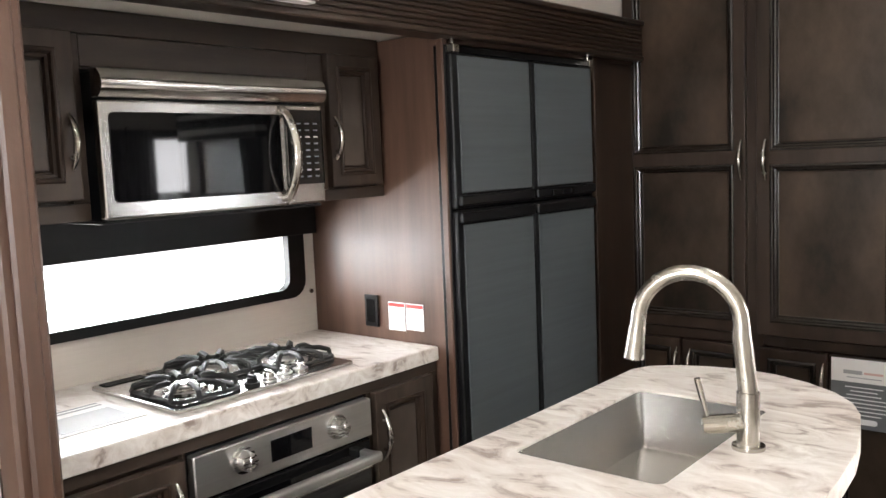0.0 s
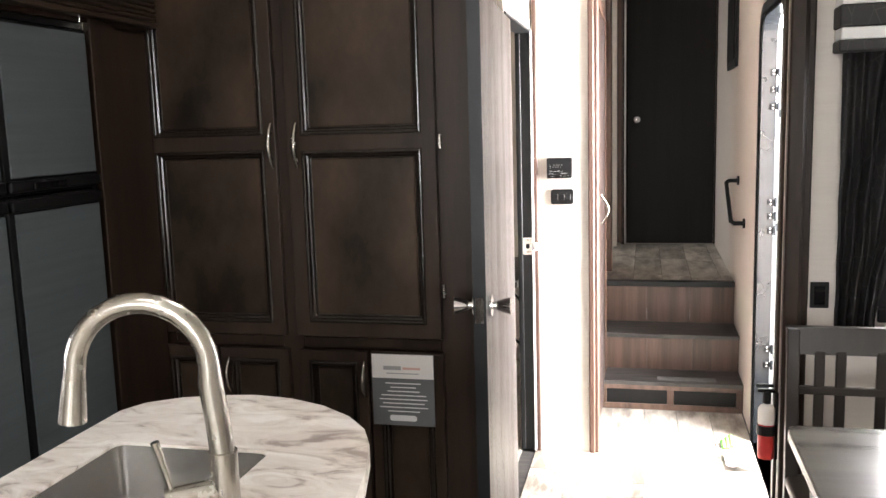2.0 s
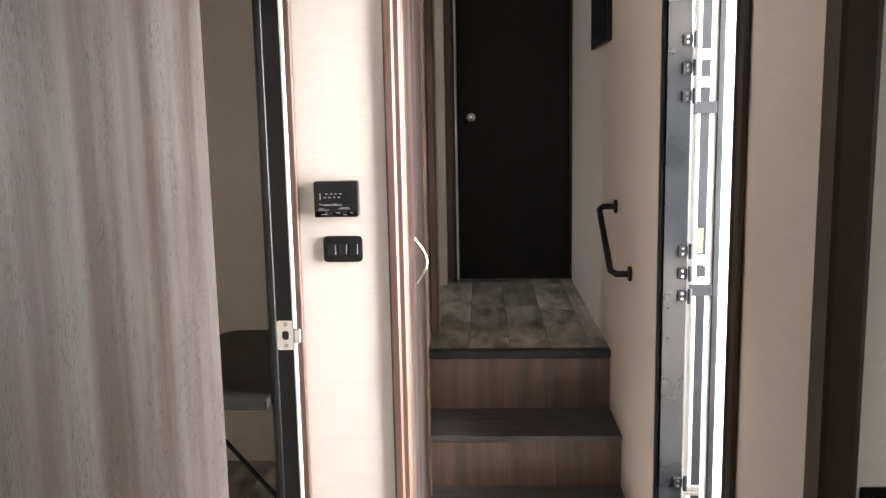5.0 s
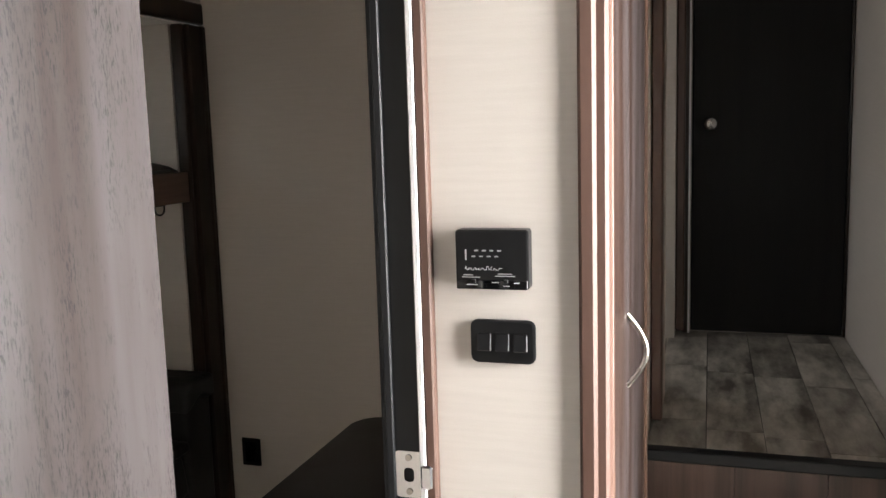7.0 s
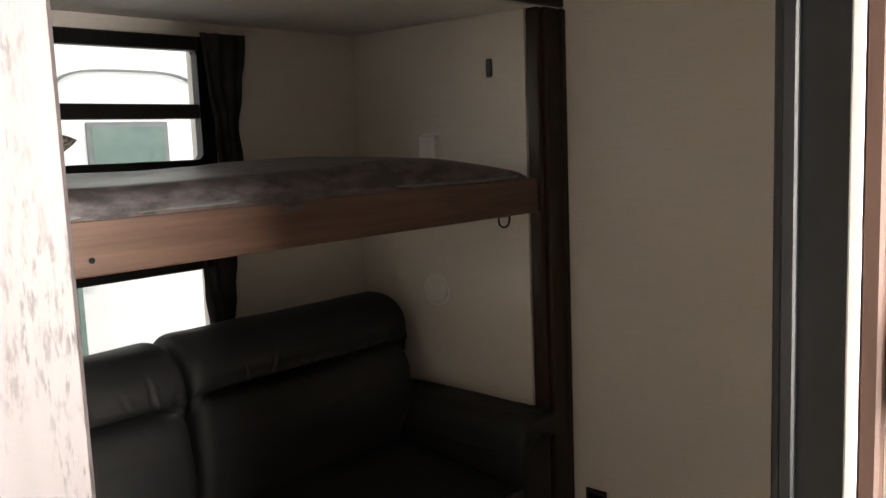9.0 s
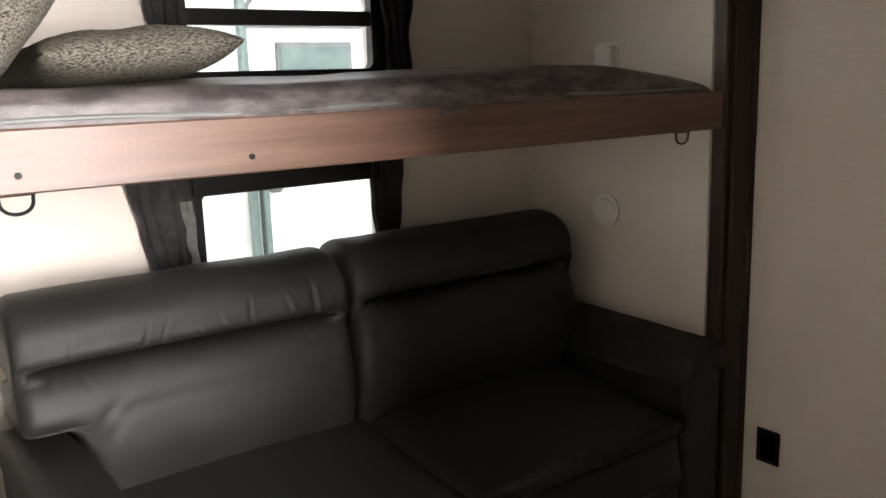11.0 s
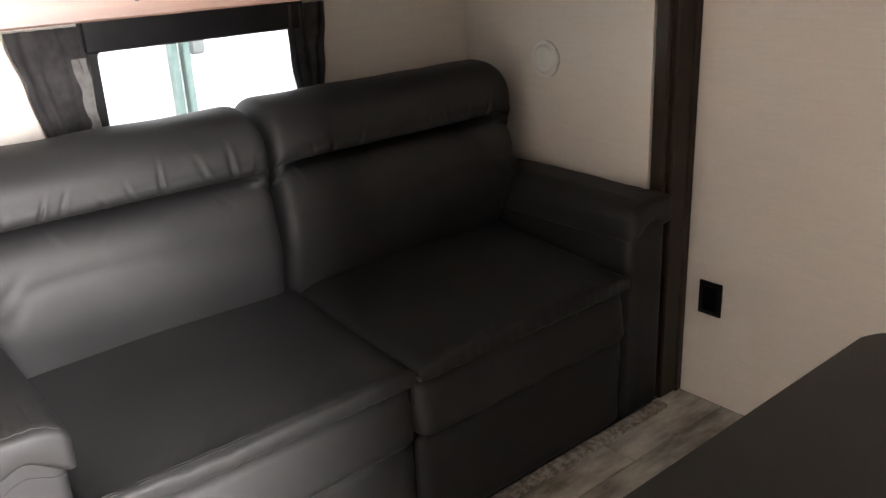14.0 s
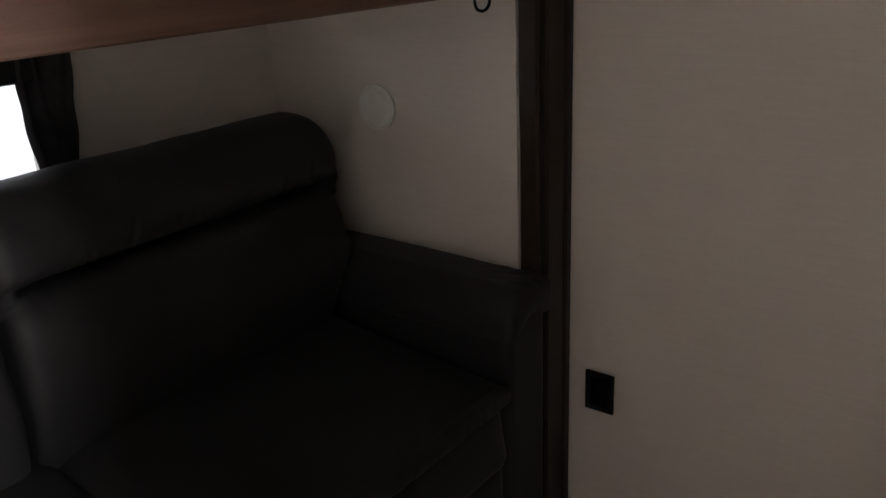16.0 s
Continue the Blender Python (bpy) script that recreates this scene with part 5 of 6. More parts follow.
wall_t = rounded(S0 - 0.002, S1 + 0.002, T0 - 0.002, T1 + 0.002, 0.018, 3)
wall_b = rounded(S0 + 0.008, S1 - 0.008, T0 + 0.008, T1 - 0.008, 0.014, 3)
loops = [[bm.verts.new((x, y, z)) for x, y in ol] for ol, z in ((rim, 0.876), (wall_t, 0.876), (rounded(S0 + 0.0006, S1 - 0.0006, T0 + 0.0006, T1 - 0.0006, 0.018, 3), 0.877), (rounded(S0 + 0.0012, S1 - 0.0012, T0 + 0.0012, T1 - 0.0012, 0.018, 3), 0.9105), (rounded(S0 + 0.003, S1 - 0.003, T0 + 0.003, T1 - 0.003, 0.018, 3), 0.9105), (wall_b, 0.797), (rounded(S0 + 0.011, S1 - 0.011, T0 + 0.011, T1 - 0.011, 0.014, 3), 0.788), (rounded(S0 + 0.02, S1 - 0.02, T0 + 0.02, T1 - 0.02, 0.014, 3), 0.785))]
for a, b in zip(loops, loops[1:]):
    for k in range(len(a)):
        bm.faces.new((a[k], a[(k + 1) % len(a)], b[(k + 1) % len(a)], b[k]))
bm.faces.new(loops[-1])
part("bowl", bm, sink_steel, sink, "", 30)
bm = bmesh.new()
rod(bm, (-0.34, 1.56, 0.786), (-0.34, 1.56, 0.79), 0.045, 28)
part("drain", bm, chrome, sink)

SPIN = Matrix.Translation((-0.153, 1.553, 0)) @ Matrix.Rotation(radians(14), 4, "Z") @ Matrix.Translation((0.172, -1.59, 0))


def faucet_part(name, bm, smooth):
    bmesh.ops.transform(bm, matrix=SPIN, verts=bm.verts)
    return part(name, bm, nickel, fa, "", smooth)


fa = thing("kitchen_faucet", (-0.153, 1.553, 0.915), "brushed nickel high-arc pull-down kitchen faucet", "faucet")
bm = bmesh.new()
rod(bm, (-0.172, 1.59, 0.9155), (-0.172, 1.59, 0.922), 0.028, 28)
rod(bm, (-0.172, 1.59, 0.92), (-0.172, 1.59, 1.015), 0.0195, 24)
faucet_part("base", bm, 40)
bm = bmesh.new()
pts = [(-0.172, 1.59, 1.01), (-0.176, 1.59, 1.06), (-0.182, 1.59, 1.11)]
for i in range(13):
    a = math.pi * i / 13
    pts.append((-0.27 + 0.088 * math.cos(a), 1.59 + 0.0 * i, 1.132 + 0.088 * math.sin(a)))
pts += [(-0.36, 1.59, 1.12)]
tube(bm, pts, [0.0165] * 3 + [0.0142] * 14, 16)
faucet_part("spout", bm, 60)
bm = bmesh.new()
rod(bm, (-0.36, 1.59, 1.122), (-0.368, 1.59, 1.062), 0.0148, 20, 0.0185)
faucet_part("spray_head", bm, 40)
bm = bmesh.new()
rod(bm, (-0.172, 1.59, 0.962), (-0.245, 1.565, 0.957), 0.0165, 20)
faucet_part("valve", bm, 40)
bm = bmesh.new()
rod(bm, (-0.236, 1.568, 0.965), (-0.252, 1.562, 1.04), 0.0045, 12, 0.006)
faucet_part("lever", bm, 40)

# ---- bunkroom ----


def curtain(name, x, y0, y1, z0, z1, tie, label, mat=None, folds=5, depth=0.018, lean=0.0, axis="x", group="", gather=0.42, hold=0.5):
    """A gathered curtain: uneven folds, drawn in towards its foot; hold: the share of its width about which it narrows."""
    bm = bmesh.new()
    nu, nv = folds * 10, 30
    grid = []
    for j in range(nv + 1):
        v = j / nv
        z = z1 + (z0 - z1) * v
        k = min(1.0, (z1 - z) / (z1 - tie))
        pinch = 1 - gather * k ** 1.25
        row = []
        for i in range(nu + 1):
            u = i / nu
            c = y0 + (y1 - y0) * hold + lean * v
            y = c + (u - hold) * (y1 - y0) * pinch
            wander = 1.1 * noise.noise(Vector((u * 3.1 + y0 * 9, v * 1.6, z1 * 5)))
            tall = 0.28 + 0.3 * noise.noise(Vector((u * folds * 0.8, v * 2.2, y0 * 7)))
            d = depth * (0.55 + tall * math.sin(u * folds * 2 * math.pi + wander * 2.2)) + 0.006 * noise.noise(Vector((u * 7, v * 6, x)))
            y += 0.006 * noise.noise(Vector((v * 5, u * 2, y0)))
            row.append(bm.verts.new((x + d, y, z) if axis == "x" else (y, x - d, z)))
        grid.append(row)
    for j in range(nv):
        for i in range(nu):
            bm.faces.new((grid[j][i], grid[j][i + 1], grid[j + 1][i + 1], grid[j + 1][i]))
    bmesh.ops.solidify(bm, geom=bm.faces, thickness=0.002)
    return single(name, bm, mat or curtain_mat, label, "curtain", group, 60)


def bunk_window(name, y0, y1, z0, z1, mid, label):
    w = thing(name, (-2.06, (y0 + y1) / 2, z0), label, "window")
    bm = bmesh.new()
    ring_prism(bm, rounded(y0 - 0.035, y1 + 0.035, z0 - 0.035, z1 + 0.03, 0.03, 4), rounded(y0 + 0.012, y1 - 0.012, z0 + 0.012, z1 - 0.005, 0.02, 4), "x", -2.075, -2.045)
    part("frame", bm, black_plastic, w)
    if mid:
        part("crossbar", boxes((-2.095, -2.05, y0, y1, mid[0], mid[1]), bevel=0.003), black_plastic, w)
        g = part("pane", boxes((-2.105, -2.1, y0 - 0.01, y1 + 0.01, z0 - 0.01, mid[0])), glass, w)
        g2 = part("pane", boxes((-2.105, -2.1, y0 - 0.01, y1 + 0.01, mid[1], z1 + 0.01)), glass, w)
        g2.visible_shadow = False
    else:
        g = part("pane", boxes((-2.105, -2.1, y0 - 0.01, y1 + 0.01, z0 - 0.01, z1 + 0.01)), glass, w)
    g.visible_shadow = False
    return w


wl = bunk_window("window_sofa", W_Y0, W_Y1, 0.74, 1.1, None, "low window behind the sofa with a black blind rail")
part("blind_rail", boxes((-2.058, -2.02, W_Y0 - 0.02, W_Y1 + 0.0, 1.092, 1.165), bevel=0.004), black_plastic, wl)
part("blind_header", boxes((-2.058, -2.015, W_Y0 - 0.02, W_Y1, 1.166, 1.178), bevel=0.002), white_plastic, wl, "pale header strip")
wu = bunk_window("window_bunk", W_Y0, W_Y1, 1.395, 1.725, (1.524, 1.565), "two-pane bunk window with a black crossbar")
part("blind_rail", boxes((-2.058, -2.02, W_Y0 - 0.01, W_Y1 - 0.02, 1.712, 1.752), bevel=0.004), black_plastic, wu)
curtain("curtain", -2.035, 4.1, 4.27, 0.8, 1.155, 0.86, "dark grey curtain gathered beside the sofa window", folds=4, lean=0.035, group="bunkroom curtains")
curtain("curtain", -2.035, 4.785, 4.91, 0.8, 1.155, 0.86, "dark grey curtain gathered beside the sofa window", folds=3, lean=0.0, group="bunkroom curtains")
curtain("curtain_lining", -2.022, 4.228, 4.262, 0.85, 1.085, 0.88, "pale lining showing behind a dark curtain", lining, 1, 0.006, 0.02)
curtain("curtain", -2.035, 4.165, 4.305, 1.40, 1.775, 1.52, "dark grey curtain gathered beside the bunk window", folds=3, group="bunkroom curtains")
curtain("curtain", -2.035, 4.835, 4.985, 1.37, 1.765, 1.52, "dark grey curtain gathered beside the bunk window", folds=3, group="bunkroom curtains")

bunk = thing("bunk_bed", (-1.66, 4.55, 1.222), "wooden bunk shelf above the sofa with a mottled mattress", "bunk bed")
part("front_board", boxes((-1.33, -1.305, 3.662, 5.452, 1.22, 1.319), bevel=0.003), bunk_wood, bunk, "reddish wood front board")
part("platform", boxes((-2.05, -1.331, 3.662, 5.45, 1.235, 1.255)), white_plastic, bunk, "pale underside board")
for y in (3.753, 4.129):
    bm = bmesh.new()
    rod(bm, (-1.306, y, 1.249), (-1.3025, y, 1.249), 0.0055, 12)
    part("screw", bm, black_metal, bunk)
for y in (3.752, 5.335):
    bm = bmesh.new()
    pts = [(-1.342, y + 0.025 * math.cos(a), 1.216 - 0.03 * max(0, math.sin(a)) ** 0.6) for a in [math.pi * k / 12 for k in range(13)]]
    tube(bm, pts + [(-1.342, y - 0.02, 1.217), (-1.342, y + 0.02, 1.217)], 0.003, 8, closed=True)
    rod(bm, (-1.342, y - 0.03, 1.219), (-1.342, y + 0.03, 1.219), 0.004, 8)
    box(bm, -1.352, -1.332, y - 0.02, y + 0.02, 1.2155, 1.222, bevel=0.001)
    part("tie_ring", bm, black_metal, bunk, "black D-ring")
mt = cushion(-2.04, -1.316, 3.668, 5.44, 1.256, 1.375, 0.03, 0.01, 0.006, 3, (40, 40, 8))
for v in mt.verts:
    if v.co.z > 1.3:
        v.co.z += 0.018 * math.exp(-((v.co.y - 4.95) / 0.3) ** 2) + 0.012 * noise.noise(Vector((v.co.x * 3, v.co.y * 2.3, 0))) - 0.045 * max(0.0, min(1.0, (v.co.y - 5.05) / 0.36)) ** 1.5
mat_t = thing("mattress", (-1.66, 4.55, 1.256), "thin bunk mattress in a mottled mauve-grey cover", "mattress")
part("pad", mt, mattress_mat, mat_t, "", 60)
bm = bmesh.new()
tube(bm, [(-1.311 + 0.003 * noise.noise(Vector((0, 4 * y, 0))), y, 1.328 + 0.006 * noise.noise(Vector((3, 3 * y, 0)))) for y in [3.68 + 0.043 * k for k in range(40)]], 0.004, 8)
part("piping", bm, far_grey, mat_t, "", 60)


def throw_pillow(x, y, z, w, h, t, tilt, turn, label):
    def skin(u, v):
        a, b = 2 * math.pi * u, math.pi * (v * 0.98 + 0.01)
        sx, sy = math.cos(a) * math.sin(b), math.sin(a) * math.sin(b)
        sz = math.cos(b)
        r = math.sin(b) ** 0.6
        k = max(abs(math.cos(a)), abs(math.sin(a)))
        px, py = r * math.cos(a) / k, r * math.sin(a) / k
        fall = (1 - px ** 4) * (1 - py ** 4)
        bulge = math.copysign(max(fall, 0.0) ** 0.5, sz) * (1 if abs(sz) > 0.02 else 0)
        pull = 1 - 0.07 * (1 - min(abs(px), abs(py)) ** 2) * max(abs(px), abs(py)) ** 2
        crease = 1 + 0.12 * noise.noise(Vector((px * 2.5 + x * 9, py * 2.5, sz)))
        return (px * w / 2 * pull, py * h / 2 * pull, bulge * t / 2 * crease + 0.004 * sz)
    bm = bmesh.new()
    puff(bm, skin, 48, 28)
    m = pose(x, y, z, tilt[0], tilt[1], turn)
    bmesh.ops.transform(bm, matrix=m, verts=bm.verts)
    return single("throw_pillow", bm, pillow_mat, label, "pillow", "bunk pillows", 80)


throw_pillow(-1.75, 4.015, 1.425, 0.44, 0.4, 0.1, (4, -6), 8, "woven grey-beige throw pillow lying on the bunk")
throw_pillow(-1.68, 3.8, 1.53, 0.42, 0.42, 0.13, (52, 0), 4, "woven grey-beige throw pillow leaning on the bunk wall")

# sofa
sofa = thing("sofa", (-1.6, 4.58, 0), "charcoal leather two-seat sofa bed with padded arms", "sofa")
SEAT_IN0, SEAT_IN1 = 3.895, 5.268


def back_pad(y0, y1, lift, seed, arm_y, arm_side):
    """A reclined back cushion: fat upper roll, stitched crease, lower pillow; its ear hangs over the arm."""
    path = [(-1.75, 0.44), (-1.712, 0.49), (-1.69, 0.55), (-1.679, 0.61), (-1.682, 0.665), (-1.688, 0.70), (-1.694, 0.735), (-1.709, 0.772), (-1.735, 0.796), (-1.79, 0.806), (-1.768, 0.812), (-1.726, 0.816), (-1.709, 0.826), (-1.704, 0.84),
            (-1.707, 0.855), (-1.709, 0.88), (-1.719, 0.905), (-1.738, 0.928), (-1.766, 0.945), (-1.80, 0.954), (-1.845, 0.956), (-1.885, 0.947), (-1.918, 0.925), (-1.935, 0.885), (-1.94, 0.8), (-1.94, 0.62), (-1.93, 0.44)]
    fine = []
    for k in range(len(path) - 1):
        p0, p1, p2, p3 = (Vector(path[max(0, min(len(path) - 1, k + q))]) for q in (-1, 0, 1, 2))
        for u in (0.0, 0.33, 0.67):
            c = 0.5 * (2 * p1 + (p2 - p0) * u + (2 * p0 - 5 * p1 + 4 * p2 - p3) * u * u + (3 * p1 - p0 - 3 * p2 + p3) * u ** 3)
            fine.append((c.x, c.y))
    fine.append(path[-1])
    cx, cz, r = -1.81, 0.70, 0.033
    half = (y1 - y0) / 2
    rnd = random.Random(seed)
    gathers = [(y0 + 2 * half * (k + 0.2 + 0.6 * rnd.random()) / 11, rnd.uniform(0.02, 0.055), rnd.uniform(-0.5, 0.5), rnd.uniform(0.002, 0.0075), rnd.uniform(0.004, 0.008), 1) for k in range(11)]
    gathers += [(y0 + 2 * half * (k + rnd.random()) / 7, rnd.uniform(0.02, 0.04), rnd.uniform(-1.3, 1.3), rnd.uniform(0.002, 0.005), rnd.uniform(0.004, 0.008), -1) for k in range(7)]
    near = [0.0, 0.002, 0.006, 0.012, 0.02, 0.03, 0.04]
    ds = near + [0.04 + (2 * half - 0.08) * k / 190 for k in range(1, 190)] + [2 * half - d for d in reversed(near)]
    bm = bmesh.new()
    rows = []
    for d in ds:
        y = y0 + d
        e = min(d, 2 * half - d)
        inset = 0.0 if e >= r else r - math.sqrt(max(0.0, r * r - (r - e) ** 2))
        row = []
        over = max(0.0, min(1.0, ((arm_y - y) * arm_side + 0.05) / 0.1))
        over = over * over * (3 - 2 * over)
        pinch = max(0.0, min(1.0, (e - 0.02) / 0.05))
        for x, z in fine:
            px, pz = x, z + (lift if z > 0.6 else 0.0)
            if 0.79 < z < 0.82:
                px += (-1.712 - px) * (1 - pinch)
            out = Vector((px - cx, 0, pz - cz))
            out.normalize()
            px -= out.x * inset
            pz -= out.z * inset
            if pz < 0.70:
                # the lower edge rides up over the arm
                pz += over * (0.70 - pz) * 0.92
                px += over * 0.012
            if x > -1.8:
                dent = 0.0
                for gy, gl, lean, depth, width, way in gathers:
                    h = (z - 0.822) if way > 0 else (0.79 - z)
                    if -0.01 < h < 3 * gl:
                        a = (y - gy - lean * h) / width
                        if abs(a) < 4:
                            dent += depth * math.exp(-a * a) * math.exp(-(h / gl) ** 2)
                            dent -= 0.5 * depth * math.exp(-(a - 1.9) ** 2) * math.exp(-(h / gl) ** 2)
                line = z - 0.70 - 0.02 * noise.noise(Vector((y * 5, seed, 3)))
                dent += 0.008 * math.exp(-(line / 0.009) ** 2) * max(0.0, noise.noise(Vector((y * 2.6 + seed, 0, 7))) + 0.25)
                pull = z - 0.62 - 0.9 * (y - arm_y) * arm_side
                dent += 0.005 * math.exp(-(pull / 0.012) ** 2) * math.exp(-((y - arm_y) / 0.06) ** 2)
                dent += 0.005 * math.exp(-((pull - 0.05) / 0.01) ** 2) * math.exp(-((y - arm_y) / 0.08) ** 2)
                px += noise.noise(Vector((y * 3.2 + seed, z * 4.5, seed))) * 0.008 - dent
            if z > 0.9:
                pz += 0.004 * noise.noise(Vector((y * 7, seed, 11)))
            row.append(bm.verts.new((px, y, pz)))
        rows.append(row)
    m = len(fine)
    for a, b in zip(rows, rows[1:]):
        for k in range(m):
            bm.faces.new((a[k], a[(k + 1) % m], b[(k + 1) % m], b[k]))
    bm.faces.new(rows[0])
    bm.faces.new(rows[-1])
    return bm


part("backrest", back_pad(3.762, 4.53, 0.0, 1, SEAT_IN0, 1), leather, sofa, "", 180)
part("backrest", back_pad(4.545, 5.305, 0.012, 7, SEAT_IN1, -1), leather, sofa, "", 180)
for y0, y1, sd in ((SEAT_IN0, 4.566, 1), (4.572, SEAT_IN1, 5)):
    bm = cushion(-1.80, -1.243, y0, y1, 0.43, 0.478, 0.013, 0.006, 0.0, sd, (90, 90, 6))
    for v in bm.verts:
        back = (-1.243 - v.co.x) / 0.5
        if v.co.z > 0.45:
            v.co.z += 0.045 * max(0.0, min(1.0, back)) ** 1.2 + 0.006 * noise.noise(Vector((v.co.x * 5, v.co.y * 4, sd)))
            side = min(v.co.y - y0, y1 - v.co.y)
            v.co.z -= 0.012 * math.exp(-(side / 0.03) ** 2)
        lip = math.exp(-((v.co.x + 1.25) / 0.03) ** 2)
        g = noise.noise(Vector((v.co.y * 38 + v.co.x * 25, v.co.x * 9, sd)))
        v.co.x -= lip * 0.009 * max(0.0, 0.25 - abs(g))
        v.co.z -= math.exp(-((v.co.x + 1.28) / 0.035) ** 2) * 0.01 * max(0.0, 0.22 - abs(g)) * (v.co.z > 0.46)
        v.co.z += lip * 0.003 * noise.noise(Vector((v.co.y * 26, 3, sd)))
    s = part("seat", bm, leather, sofa, "", 180)
    for k in (0, 1):
        bm = bmesh.new()
        tube(bm, [(-1.253 - 0.006 * k, y0 + 0.02 + (y1 - y0 - 0.04) * q / 40, 0.477 + 0.0012 * k + 0.001 * math.sin(q * 1.7)) for q in range(41)], 0.001, 6)
        part("seam", bm, leather, s)
    bm = cushion(-1.6, -1.255, y0 + 0.002, y1 - 0.002, 0.284, 0.432, 0.03, 0.012, 0.002, sd + 2, (22, 22, 6))
    for v in bm.verts:
        if v.co.x > -1.32:
            v.co.x += 0.012 * (0.36 - v.co.z) / 0.08
    part("front_panel", bm, leather, sofa, "", 60)
    bm = cushion(-1.6, -1.262, y0 + 0.002, y1 - 0.002, 0.03, 0.286, 0.022, 0.006, 0.002, sd + 3, (22, 22, 6))
    part("lower_front_panel", bm, leather, sofa, "", 60)
for y0, y1, inner, sd in ((3.732, 3.893, 1, 2), (5.27, 5.433, -1, 9)):
    a0, a1 = (y0 + 0.004, y1 - 0.012) if inner > 0 else (y0 + 0.012, y1 - 0.004)
    bm = cushion(-1.88, -1.262, a0, a1, 0.02, 0.632, 0.022, 0.003, 0.002, sd, (24, 24, 6))
    a = part("arm", bm, leather, sofa, "", 60)
    bm = cushion(-1.88, -1.245, y0, y1, 0.57, 0.653, 0.018, 0.006, 0.0, sd + 4, (70, 70, 6))
    for v in bm.verts:
        t = (v.co.y - y0) / (y1 - y0)
        t = t if inner > 0 else 1 - t
        front = max(0.0, min(1.0, (v.co.x + 1.34) / 0.08))
        drop = max(0.0, (t - 0.62) / 0.38) ** 2
        w = max(0.0, min(1.0, (v.co.z - 0.57) / 0.08))
        g = noise.noise(Vector((v.co.x * 18, v.co.y * 26, sd)))
        v.co.z -= 0.027 * drop + 0.006 * w ** 6 * max(0.0, 0.3 - abs(g)) * math.exp(-((v.co.x + 1.3) / 0.07) ** 2) * (1.6 - 1.2 * t)
        v.co.z += front * 0.022 * math.exp(-((t - 0.52) / 0.2) ** 2) * (1 - w)
        v.co.z += 0.004 * noise.noise(Vector((v.co.x * 6, v.co.y * 9, sd)))
    part("arm_pad", bm, leather, a, "", 180)
    for xo, zs in ((-1.2515, 0.6485), (-1.261, 0.558)):
        bm = bmesh.new()
        pts = []
        for q in range(21):
            t = 0.1 + 0.8 * q / 20
            yy = y0 + (y1 - y0) * (t if inner > 0 else 1 - t)
            sag = 0.03 * max(0.0, (t - 0.62) / 0.38) ** 2 if zs > 0.63 else -0.018 * math.exp(-((t - 0.52) / 0.2) ** 2) + 0.014
            pts.append((xo, yy, zs - sag + 0.001 * math.sin(q * 1.9)))
        tube(bm, pts, 0.001, 6)
        part("seam", bm, leather, a)
part("base", boxes((-1.88, -1.283, 3.76, 5.42, 0.0, 0.42), (-2.0, -1.942, 3.8, 5.33, 0.0, 0.9), bevel=0.01), black_plastic, sofa)
bm = bmesh.new()
for k in range(60):
    y = 3.605 + 1.85 * k / 60
    box(bm, -1.283, -1.246, y, y + 1.85 / 60, 0.001, 0.012 + 0.0018 * noise.noise(Vector((y * 37, 0, 0))))
structure("trim_slide_sill", bm, sill_mat, "mottled beige sill strip along the slide floor", "trim")

# fixtures on the end wall of the slide
bm = bmesh.new()
rod(bm, (-1.716, 5.452, 0.957), (-1.716, 5.444, 0.957), 0.052, 36)
rod(bm, (-1.716, 5.445, 0.957), (-1.716, 5.437, 0.957), 0.044, 36, 0.034)
single("wall_disc", bm, white_plastic, "round white speaker cover on the slide wall", "speaker", smooth=30)
ws = thing("reading_light", (-1.712, 5.45, 1.375), "small white light fitting on the bunk wall", "lamp")
part("housing", boxes((-1.745, -1.68, 5.42, 5.4515, 1.378, 1.452), bevel=0.006, seg=2), white_plastic, ws)
part("base_plate", boxes((-1.752, -1.673, 5.447, 5.4518, 1.37, 1.46), bevel=0.002), white_plastic, ws)
bm = boxes((-1.483, -1.462, 5.447, 5.4518, 1.615, 1.668), bevel=0.003)
single("switch_slot", bm, black_plastic, "narrow black switch high on the bunk wall", "light switch")

# flip-up table
tb = thing("wall_table", (-0.3, 4.46, 0.74), "black flip-up table with rounded corners on a brace", "table")
bm = bmesh.new()
corner = [(-0.135, 4.115), (-0.135, 4.81)] + [(-0.387 + 0.06 * math.cos(radians(a)), 4.75 + 0.06 * math.sin(radians(a))) for a in range(90, 181, 15)] + [(-0.407 + 0.04 * math.cos(radians(a)), 4.155 + 0.04 * math.sin(radians(a))) for a in range(180, 271, 15)]
prism(bm, corner, "z", 0.735, 0.762, bevel=0.004)
part("tabletop", bm, table_black, tb)
for y in (4.2, 4.72):
    bm = bmesh.new()
    rod(bm, (-0.36, y, 0.735), (-0.14, y, 0.47), 0.006, 10)
    part("brace", bm, black_metal, tb)
    part("brace_plate", boxes((-0.14, -0.1285, y - 0.02, y + 0.02, 0.43, 0.5), bevel=0.001), black_metal, tb)

